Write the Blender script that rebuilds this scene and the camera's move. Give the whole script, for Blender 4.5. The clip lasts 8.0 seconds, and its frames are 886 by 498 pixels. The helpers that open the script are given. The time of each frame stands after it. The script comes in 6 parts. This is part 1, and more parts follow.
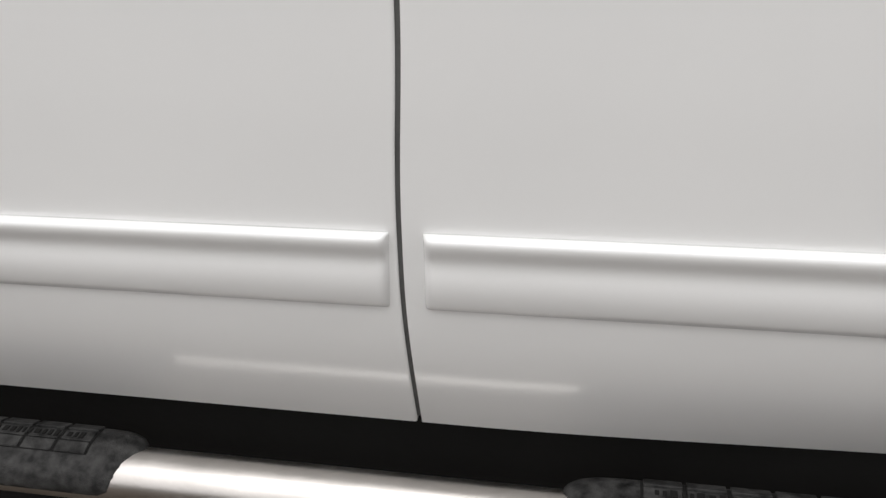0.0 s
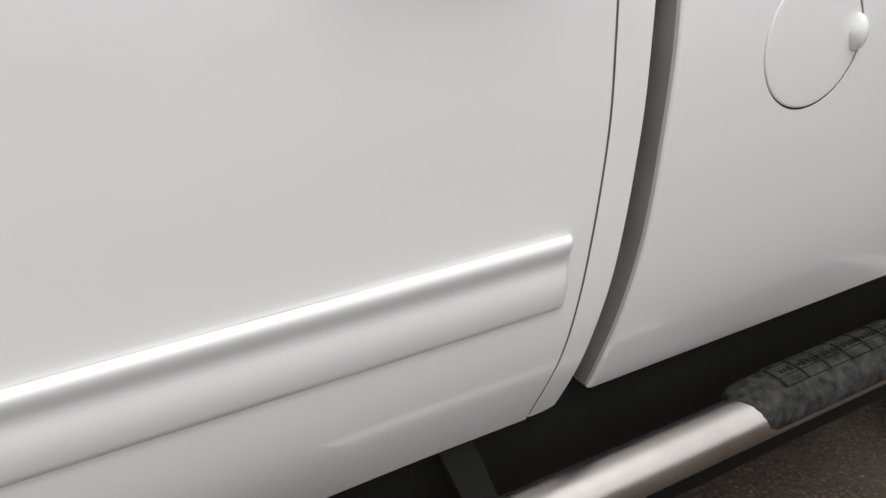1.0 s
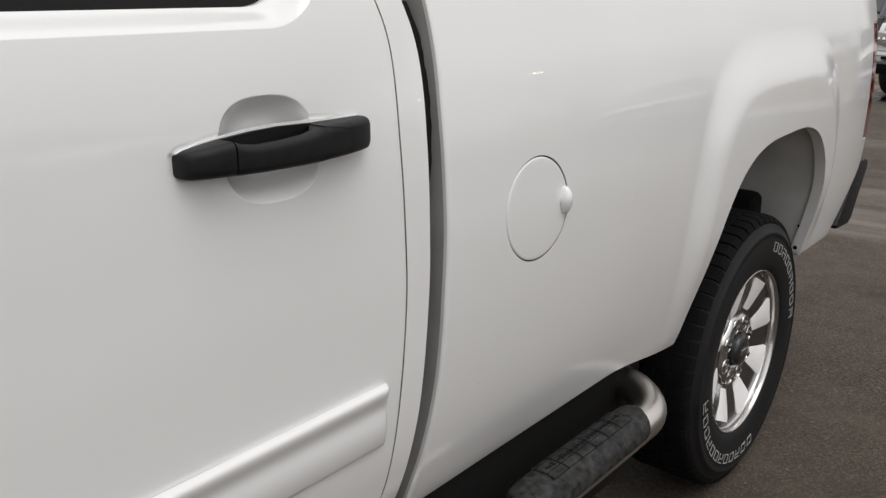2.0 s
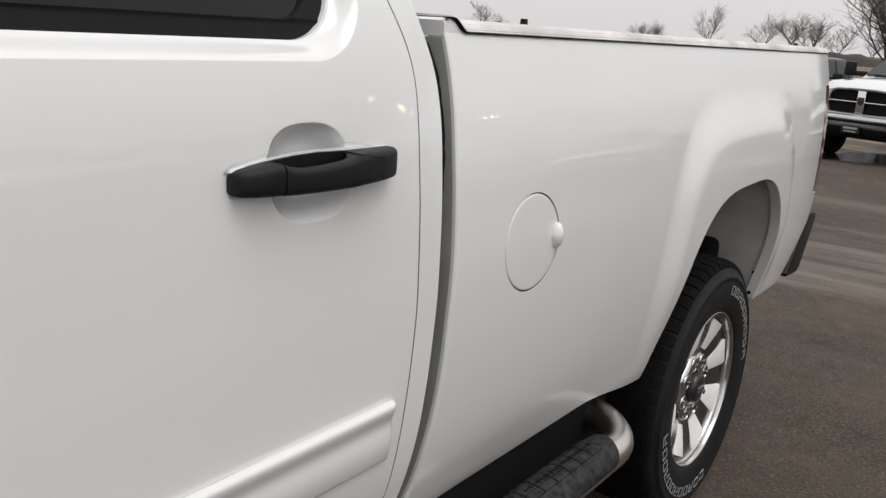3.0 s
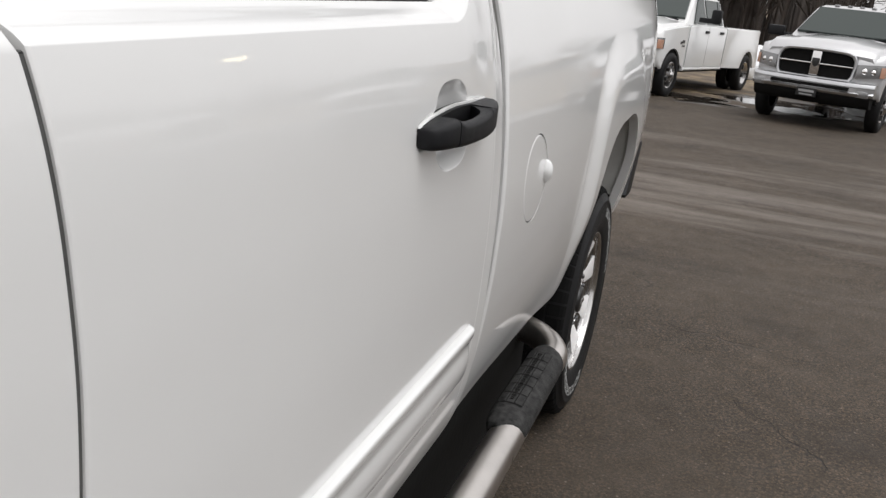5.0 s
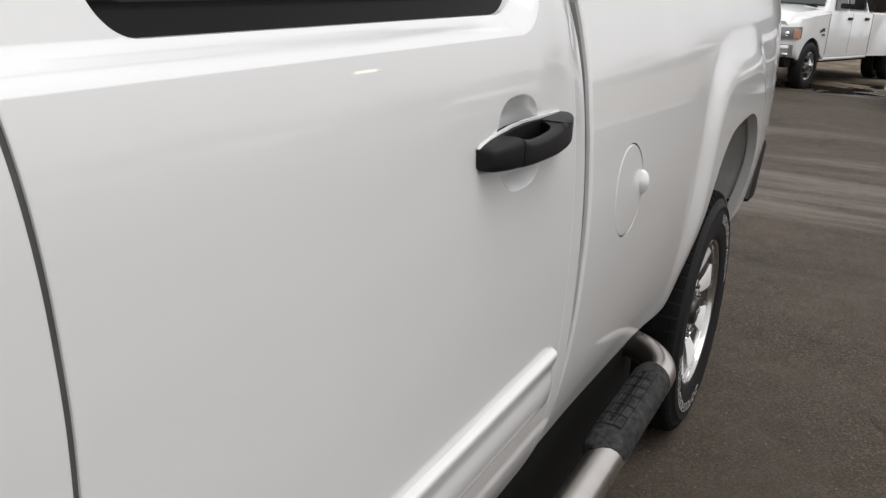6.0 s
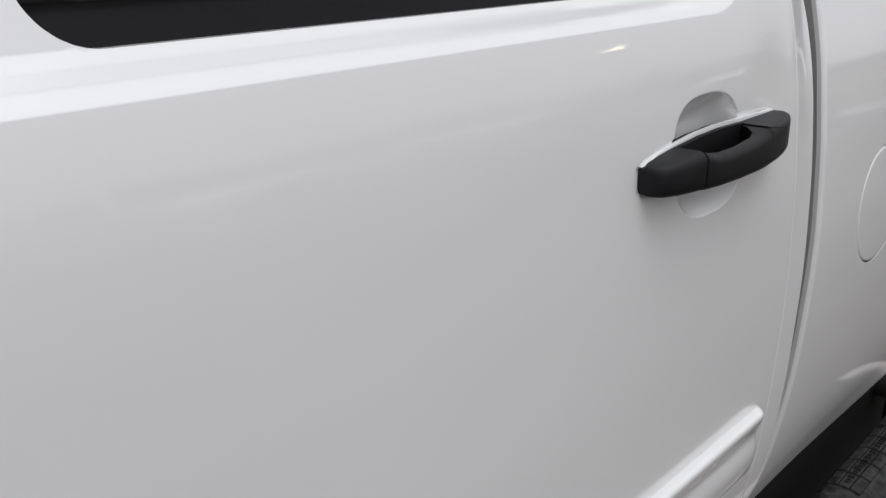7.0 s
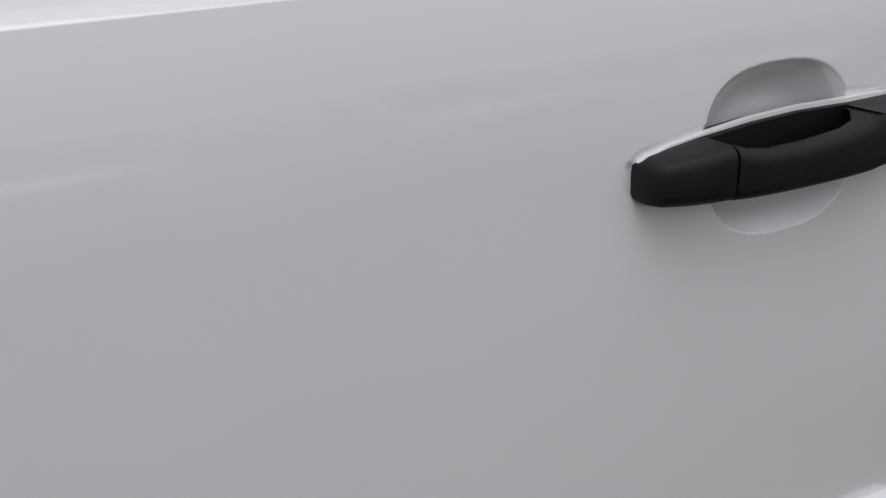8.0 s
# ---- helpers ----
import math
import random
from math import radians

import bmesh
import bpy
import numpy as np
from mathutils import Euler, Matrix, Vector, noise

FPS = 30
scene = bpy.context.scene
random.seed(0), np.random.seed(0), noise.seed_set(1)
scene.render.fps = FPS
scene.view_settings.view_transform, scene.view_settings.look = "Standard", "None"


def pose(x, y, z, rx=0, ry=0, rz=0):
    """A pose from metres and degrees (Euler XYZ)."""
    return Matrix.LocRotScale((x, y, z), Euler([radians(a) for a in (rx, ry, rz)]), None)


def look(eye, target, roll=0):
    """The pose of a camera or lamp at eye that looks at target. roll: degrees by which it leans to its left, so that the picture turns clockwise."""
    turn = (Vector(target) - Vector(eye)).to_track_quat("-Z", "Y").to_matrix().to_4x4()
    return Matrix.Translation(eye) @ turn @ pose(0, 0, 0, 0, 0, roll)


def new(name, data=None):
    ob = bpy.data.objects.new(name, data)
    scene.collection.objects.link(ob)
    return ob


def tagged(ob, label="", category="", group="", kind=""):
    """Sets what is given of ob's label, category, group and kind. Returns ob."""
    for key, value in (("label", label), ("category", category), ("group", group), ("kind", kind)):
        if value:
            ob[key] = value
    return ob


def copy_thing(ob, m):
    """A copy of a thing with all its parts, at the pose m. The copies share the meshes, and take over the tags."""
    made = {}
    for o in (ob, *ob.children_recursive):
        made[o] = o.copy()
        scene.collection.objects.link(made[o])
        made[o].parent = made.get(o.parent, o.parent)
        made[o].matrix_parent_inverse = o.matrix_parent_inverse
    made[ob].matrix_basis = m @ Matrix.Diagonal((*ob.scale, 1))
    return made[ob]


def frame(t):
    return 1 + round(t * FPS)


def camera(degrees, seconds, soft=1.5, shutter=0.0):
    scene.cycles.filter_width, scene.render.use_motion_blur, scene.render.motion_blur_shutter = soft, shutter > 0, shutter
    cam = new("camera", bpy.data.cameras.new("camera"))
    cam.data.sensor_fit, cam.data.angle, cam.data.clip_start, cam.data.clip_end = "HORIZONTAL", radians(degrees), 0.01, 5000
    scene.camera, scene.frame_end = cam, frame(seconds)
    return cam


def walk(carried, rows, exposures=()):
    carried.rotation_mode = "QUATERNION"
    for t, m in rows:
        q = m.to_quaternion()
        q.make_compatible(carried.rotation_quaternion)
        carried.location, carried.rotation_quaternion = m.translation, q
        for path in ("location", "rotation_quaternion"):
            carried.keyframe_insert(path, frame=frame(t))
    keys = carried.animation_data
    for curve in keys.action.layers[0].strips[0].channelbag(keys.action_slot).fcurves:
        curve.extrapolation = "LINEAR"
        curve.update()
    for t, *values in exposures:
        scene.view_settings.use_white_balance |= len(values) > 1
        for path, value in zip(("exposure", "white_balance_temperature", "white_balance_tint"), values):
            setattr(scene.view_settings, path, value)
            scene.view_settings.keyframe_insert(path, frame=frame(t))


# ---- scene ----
cam = camera(55.1, 8.0, 1.4)
# the camera and its walk
PATH = [
    (0, (0.228, -0.744, 1.347), (-0.163, 0.936, 0.334), -4.00),
    (0.3, (0.331, -0.816, 1.301), (0.336, 0.967, 0.396), -0.86),
    (0.5, (0.331, -0.768, 1.267), (0.677, 0.993, 0.386), 0.00),
    (0.8, (0.326, -0.701, 1.286), (1.069, 0.942, 0.415), -0.10),
    (1, (0.33, -0.691, 1.323), (1.23, 0.87, 0.455), -0.60),
    (1.5, (0.244, -0.722, 1.395), (1.477, 0.678, 0.673), -0.60),
    (2, (0.115, -0.759, 1.447), (1.579, 0.471, 0.86), 0.00),
    (2.2, (0.074, -0.762, 1.459), (1.595, 0.414, 0.91), 1.20),
    (3.3, (-0.015, -0.683, 1.448), (1.548, 0.459, 0.945), 3.90),
    (3.5, (-0.02, -0.637, 1.44), (1.535, 0.507, 0.917), 2.60),
    (4, (-0.12, -0.491, 1.433), (1.465, 0.583, 0.857), 1.00),
    (4.5, (-0.314, -0.37, 1.447), (1.443, 0.367, 0.839), 4.10),
    (4.7, (-0.37, -0.34, 1.455), (1.439, 0.249, 0.839), 6.00),
    (5.8, (-0.339, -0.37, 1.483), (1.42, 0.337, 0.847), 4.30),
    (6, (-0.287, -0.395, 1.484), (1.4, 0.474, 0.851), 2.50),
    (6.2, (-0.261, -0.439, 1.483), (1.348, 0.586, 0.882), 0.10),
    (6.5, (-0.169, -0.439, 1.494), (1.337, 0.716, 0.864), -0.30),
    (7, (-0.048, -0.369, 1.476), (1.291, 0.951, 0.794), -1.30),
    (7.2, (0.027, -0.347, 1.489), (1.298, 1.021, 0.769), -1.08),
    (7.5, (0.127, -0.371, 1.49), (1.235, 1.131, 0.772), -2.10),
    (7.8, (0.23, -0.394, 1.444), (1.122, 1.259, 0.749), -3.36),
    (8, (0.273, -0.404, 1.451), (1.033, 1.275, 0.673), -3.50),
]
walk(cam, [(t, look(eye, target, roll)) for t, eye, target, roll in PATH],
     [(0, -0.16, 6380, 9), (0.5, -0.16, 6380, 9), (1.0, -0.12, 6380, 9), (1.5, -0.16, 6380, 9), (2.0, -0.35, 6400, 9), (3.5, -0.32, 6360, 9), (4.5, -0.34, 6330, 9), (4.7, -0.27, 6340, 9), (5.8, -0.15, 6340, 9), (6.0, -0.30, 6330, 9), (6.5, -0.55, 6260, 9), (7.0, -0.50, 6140, 10), (7.5, -0.66, 6080, 11), (8.0, -0.77, 6050, 12)])


# ---- world, sun, exposure ----
world = bpy.data.worlds.new("overcast_sky")
scene.world = world
world.use_nodes = True
wn = world.node_tree
wn.nodes.clear()
w_out = wn.nodes.new("ShaderNodeOutputWorld")
w_bg = wn.nodes.new("ShaderNodeBackground")
w_hs = wn.nodes.new("ShaderNodeHueSaturation")
w_mix = wn.nodes.new("ShaderNodeMix")
w_sky = wn.nodes.new("ShaderNodeTexSky")
w_sky.sky_type = "NISHITA"
w_sky.sun_disc = False
w_sky.sun_elevation = radians(48)
w_sky.sun_rotation = radians(200)
w_sky.dust_density = 4.0
w_sky.air_density = 1.0
w_hs.inputs["Saturation"].default_value = 0.12
w_mix.data_type = "RGBA"
w_mix.inputs[0].default_value = 0.8
w_mix.inputs[7].default_value = (7.12, 6.83, 6.76, 1)      # an even cloud layer
w_bg.inputs["Strength"].default_value = 0.097
wn.links.new(w_sky.outputs[0], w_hs.inputs["Color"])
wn.links.new(w_hs.outputs[0], w_mix.inputs[6])
w_co = wn.nodes.new("ShaderNodeTexCoord")
w_sep = wn.nodes.new("ShaderNodeSeparateXYZ")
w_up = wn.nodes.new("ShaderNodeMapRange")              # the cloud layer is brighter overhead than at the horizon
w_up.inputs[3].default_value, w_up.inputs[4].default_value = 1.56, 2.03
w_mul = wn.nodes.new("ShaderNodeMix")
w_mul.data_type, w_mul.blend_type = "RGBA", "MULTIPLY"
w_mul.inputs[0].default_value = 1.0
wn.links.new(w_co.outputs["Generated"], w_sep.inputs[0])
wn.links.new(w_sep.outputs[2], w_up.inputs[0])
wn.links.new(w_mix.outputs[2], w_mul.inputs[6])
wn.links.new(w_up.outputs[0], w_mul.inputs[7])
wn.links.new(w_mul.outputs[2], w_bg.inputs["Color"])
wn.links.new(w_bg.outputs[0], w_out.inputs[0])

sun_data = bpy.data.lights.new("sun", "SUN")
sun_data.energy = 1.5
sun_data.angle = radians(40)
sun_data.color = (1.0, 0.98, 0.96)
sun = new("sun", sun_data)
sun.matrix_world = look((-1, -5, 14), (0, 0, 0))


# ---- materials ----
def node_mat(name, base, rough=0.5, metal=0.0, coat=0.0, coat_rough=0.03, ior=1.5):
    m = bpy.data.materials.new(name)
    m.use_nodes = True
    b = m.node_tree.nodes["Principled BSDF"]
    b.inputs["Base Color"].default_value = (*base, 1)
    b.inputs["Roughness"].default_value = rough
    b.inputs["Metallic"].default_value = metal
    b.inputs["Coat Weight"].default_value = coat
    b.inputs["Coat Roughness"].default_value = coat_rough
    b.inputs["IOR"].default_value = ior
    return m


def grain(m, scale, amount, spread=(0.8, 1.2), detail=4.0, rough=None, second=None, placed_in="Object"):
    """Two scales of variation: a noise on the base colour, another on the relief."""
    nt = m.node_tree
    b = nt.nodes["Principled BSDF"]
    base = tuple(b.inputs["Base Color"].default_value)
    co = nt.nodes.new("ShaderNodeTexCoord")
    n1 = nt.nodes.new("ShaderNodeTexNoise")
    n1.inputs["Scale"].default_value = second or scale * 0.08
    n1.inputs["Detail"].default_value = detail
    r1 = nt.nodes.new("ShaderNodeValToRGB")
    r1.color_ramp.elements[0].position, r1.color_ramp.elements[1].position = 0.3, 0.7
    r1.color_ramp.elements[0].color = tuple(min(1, c * spread[0]) for c in base[:3]) + (1,)
    r1.color_ramp.elements[1].color = tuple(min(1, c * spread[1]) for c in base[:3]) + (1,)
    n2 = nt.nodes.new("ShaderNodeTexNoise")
    n2.inputs["Scale"].default_value = scale
    n2.inputs["Detail"].default_value = detail
    bp = nt.nodes.new("ShaderNodeBump")
    bp.inputs["Strength"].default_value = amount
    bp.inputs["Distance"].default_value = 0.002
    src = co.outputs["Object"]
    if placed_in == "World":
        src = nt.nodes.new("ShaderNodeNewGeometry").outputs["Position"]
    nt.links.new(src, n1.inputs["Vector"])
    nt.links.new(src, n2.inputs["Vector"])
    nt.links.new(n1.outputs[0], r1.inputs[0])
    nt.links.new(r1.outputs[0], b.inputs["Base Color"])
    nt.links.new(n2.outputs[0], bp.inputs["Height"])
    nt.links.new(bp.outputs[0], b.inputs["Normal"])
    if rough:
        mr = nt.nodes.new("ShaderNodeMapRange")
        mr.inputs[3].default_value, mr.inputs[4].default_value = rough
        nt.links.new(n1.outputs[0], mr.inputs[0])
        nt.links.new(mr.outputs[0], b.inputs["Roughness"])
    return m


def paint_mat(name, base, flake=0.0):
    """Clear-coated car paint with faint road film and tiny specks."""
    m = node_mat(name, base, 0.38, flake, 1.0, 0.035)
    nt = m.node_tree
    b = nt.nodes["Principled BSDF"]
    co = nt.nodes.new("ShaderNodeTexCoord")
    n1 = nt.nodes.new("ShaderNodeTexNoise")
    n1.inputs["Scale"].default_value, n1.inputs["Detail"].default_value = 2.2, 5
    ramp = nt.nodes.new("ShaderNodeValToRGB")
    ramp.color_ramp.elements[0].position, ramp.color_ramp.elements[1].position = 0.3, 0.72
    ramp.color_ramp.elements[0].color = tuple(c * 0.955 for c in base) + (1,)
    ramp.color_ramp.elements[1].color = (*base, 1)
    vo = nt.nodes.new("ShaderNodeTexVoronoi")
    vo.inputs["Scale"].default_value = 9.0
    sp = nt.nodes.new("ShaderNodeMapRange")
    sp.inputs[1].default_value, sp.inputs[2].default_value = 0.006, 0.011
    sp.inputs[3].default_value, sp.inputs[4].default_value = 0.35, 1.0
    mul = nt.nodes.new("ShaderNodeMix")
    mul.data_type, mul.blend_type = "RGBA", "MULTIPLY"
    mul.inputs[0].default_value = 1.0
    peel = nt.nodes.new("ShaderNodeTexNoise")
    peel.inputs["Scale"].default_value, peel.inputs["Detail"].default_value = 260, 1
    bp = nt.nodes.new("ShaderNodeBump")
    bp.inputs["Strength"].default_value, bp.inputs["Distance"].default_value = 0.02, 0.001
    crough = nt.nodes.new("ShaderNodeMapRange")
    crough.inputs[3].default_value, crough.inputs[4].default_value = 0.012, 0.05
    for n in (n1, vo, peel):
        nt.links.new(co.outputs["Object"], n.inputs["Vector"])
    nt.links.new(n1.outputs[0], ramp.inputs[0])
    nt.links.new(vo.outputs["Distance"], sp.inputs[0])
    nt.links.new(ramp.outputs[0], mul.inputs[6])
    nt.links.new(sp.outputs[0], mul.inputs[7])
    nt.links.new(mul.outputs[2], b.inputs["Base Color"])
    nt.links.new(peel.outputs[0], bp.inputs["Height"])
    nt.links.new(bp.outputs[0], b.inputs["Coat Normal"])
    nt.links.new(n1.outputs[0], crough.inputs[0])
    # road film dulls the sills
    low = nt.nodes.new("ShaderNodeSeparateXYZ")
    film = nt.nodes.new("ShaderNodeMapRange")
    film.inputs[1].default_value, film.inputs[2].default_value = 0.80, 0.64
    film.inputs[3].default_value, film.inputs[4].default_value = 0.0, 0.17
    dull = nt.nodes.new("ShaderNodeMath")
    nt.links.new(co.outputs["Object"], low.inputs[0])
    nt.links.new(low.outputs[2], film.inputs[0])
    nt.links.new(crough.outputs[0], dull.inputs[0])
    nt.links.new(film.outputs[0], dull.inputs[1])
    nt.links.new(dull.outputs[0], b.inputs["Coat Roughness"])
    return m


WHITE = paint_mat("white_paint", (0.80, 0.80, 0.79))
NAVY = paint_mat("dark_blue_paint", (0.018, 0.021, 0.034))
SILVER = paint_mat("silver_paint", (0.60, 0.60, 0.605), 0.30)
JAMB = grain(node_mat("jamb_paint", (0.62, 0.62, 0.61), 0.5), 40, 0.1)
BLACK = grain(node_mat("black_grained_plastic", (0.0062, 0.0064, 0.0078), 0.52, ior=1.36), 900, 0.25, (0.8, 1.25), 3, (0.42, 0.58))
TRIM = grain(node_mat("black_rubber_trim", (0.0065, 0.0065, 0.0072), 0.55, ior=1.28), 500, 0.12, (0.85, 1.2), 3, (0.48, 0.62))
# matt black, also put behind gaps in place of their shade
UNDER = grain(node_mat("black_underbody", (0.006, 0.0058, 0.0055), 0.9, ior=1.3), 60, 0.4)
RUBBER = grain(node_mat("tyre_rubber", (0.0065, 0.0065, 0.007), 0.68, ior=1.36), 300, 0.3, (0.7, 1.4), 5, (0.5, 0.75), 14)
# darker copy of the tyre rubber, for the shade under the body
TREAD = grain(node_mat("shaded_tread_rubber", (0.004, 0.004, 0.004), 0.9, ior=1.25), 200, 0.3, (0.6, 1.5), 5, None, 14)
LETTER = grain(node_mat("tyre_white_lettering", (0.42, 0.42, 0.41), 0.6), 300, 0.2, (0.7, 1.1), 4, None, 60)
PAD = grain(node_mat("scuffed_step_rubber", (0.0135, 0.0133, 0.013), 0.7, ior=1.33), 350, 0.5, (0.08, 3.4), 10, (0.5, 0.85), 60, "World")
CHROME = node_mat("chrome", (0.80, 0.79, 0.78), 0.06, 1.0)
BUMPER = node_mat("tarnished_chrome", (0.60, 0.605, 0.615), 0.30, 1.0)
STEEL = grain(node_mat("polished_steel_tube", (0.66, 0.63, 0.60), 0.2, 1.0), 160, 0.12, (0.86, 1.06), 5, (0.22, 0.40), 9)
ALLOY = grain(node_mat("polished_alloy", (0.62, 0.61, 0.60), 0.15, 1.0), 200, 0.05, (0.9, 1.05), 4, (0.12, 0.24), 12)
ALLOY_FACE = grain(node_mat("polished_wheel_face", (0.27, 0.275, 0.285), 0.2, 1.0), 200, 0.05, (0.9, 1.05), 4, (0.14, 0.28), 12)
LINER = grain(node_mat("grey_wheel_liner", (0.58, 0.575, 0.55), 0.6), 60, 0.3, (0.75, 1.15), 6, None, 5)
DIAMOND = grain(node_mat("worn_white_bed_cap", (0.69, 0.662, 0.640), 0.5), 240, 0.6, (0.72, 1.15), 4, None, 10)
# the bed's white paint, greyed to hold the shade between cab and bed
SHADED_WHITE = grain(node_mat("shaded_bed_white", (0.351, 0.351, 0.332), 0.6), 60, 0.2, (0.75, 1.2), 6, None, 6)
# dark grey that paints the shade down inside the door gaps
SEAM_GREY = grain(node_mat("seam_shade_grey", (0.085, 0.085, 0.082), 0.7), 300, 0.2)


def tread_plate(m):
    """Adds the small raised lozenges of tread plate to a material."""
    nt = m.node_tree
    b = nt.nodes["Principled BSDF"]
    co = nt.nodes.new("ShaderNodeTexCoord")
    sep = nt.nodes.new("ShaderNodeSeparateXYZ")
    add = nt.nodes.new("ShaderNodeMath")
    comb = nt.nodes.new("ShaderNodeCombineXYZ")
    br = nt.nodes.new("ShaderNodeTexBrick")
    br.inputs["Color1"].default_value = br.inputs["Color2"].default_value = (1, 1, 1, 1)
    br.inputs["Mortar"].default_value = (0, 0, 0, 1)
    br.inputs["Scale"].default_value = 1.0
    br.inputs["Mortar Size"].default_value = 0.0022
    br.inputs["Mortar Smooth"].default_value = 0.6
    br.inputs["Brick Width"].default_value, br.inputs["Row Height"].default_value = 0.030, 0.0125
    bp = nt.nodes.new("ShaderNodeBump")
    bp.inputs["Strength"].default_value, bp.inputs["Distance"].default_value = 0.7, 0.0012
    old = b.inputs["Normal"].links[0].from_socket
    nt.links.new(co.outputs["Object"], sep.inputs[0])
    nt.links.new(sep.outputs[1], add.inputs[0])
    nt.links.new(sep.outputs[2], add.inputs[1])
    nt.links.new(sep.outputs[0], comb.inputs[0])
    nt.links.new(add.outputs[0], comb.inputs[1])
    nt.links.new(comb.outputs[0], br.inputs["Vector"])
    nt.links.new(br.outputs["Color"], bp.inputs["Height"])
    nt.links.new(old, bp.inputs["Normal"])
    nt.links.new(bp.outputs[0], b.inputs["Normal"])
    return m


tread_plate(DIAMOND)
LAMP_RED = node_mat("red_lamp_lens", (0.20, 0.004, 0.012), 0.12, 0, 1.0)
LAMP_CLEAR = node_mat("clear_lamp_lens", (0.24, 0.24, 0.24), 0.15, 0.5, 1.0)
LAMP_AMBER = node_mat("amber_lamp_lens", (0.50, 0.27, 0.18), 0.15, 0, 1.0)
DARK_METAL = node_mat("dark_cap_metal", (0.05, 0.05, 0.05), 0.3, 0.6)
BADGE = node_mat("badge_silver", (0.5, 0.5, 0.5), 0.25, 1.0)
PLATE = node_mat("dealer_plate_black", (0.008, 0.008, 0.008), 0.4)
PLATE_INK = node_mat("dealer_plate_print", (0.35, 0.35, 0.35), 0.5)
# bark colour lightened to carry the haze of distance
BARK = grain(node_mat("hazed_tree_bark", (0.13, 0.112, 0.10), 0.9), 30, 0.5)
WOODS = grain(node_mat("winter_woods_bark", (0.050, 0.041, 0.035), 0.95), 20, 0.5)
SNOW = grain(node_mat("old_snow", (0.78, 0.79, 0.8), 0.7), 50, 0.6, (0.8, 1.05))
POLE = grain(node_mat("galvanised_pole", (0.25, 0.25, 0.25), 0.5, 0.6), 80, 0.2)

TINT = node_mat("privacy_glass", (0.004, 0.004, 0.005), 0.05, ior=1.4)
TINT.node_tree.nodes["Principled BSDF"].inputs["Transmission Weight"].default_value = 0.1
SCREEN = node_mat("windscreen_glass", (0.045, 0.056, 0.052), 0.05, ior=1.45)
LIT = node_mat("lit_lamp", (0.9, 0.85, 0.6), 0.4)
LIT.node_tree.nodes["Principled BSDF"].inputs["Emission Color"].default_value = (1.0, 0.86, 0.5, 1)
LIT.node_tree.nodes["Principled BSDF"].inputs["Emission Strength"].default_value = 30.0


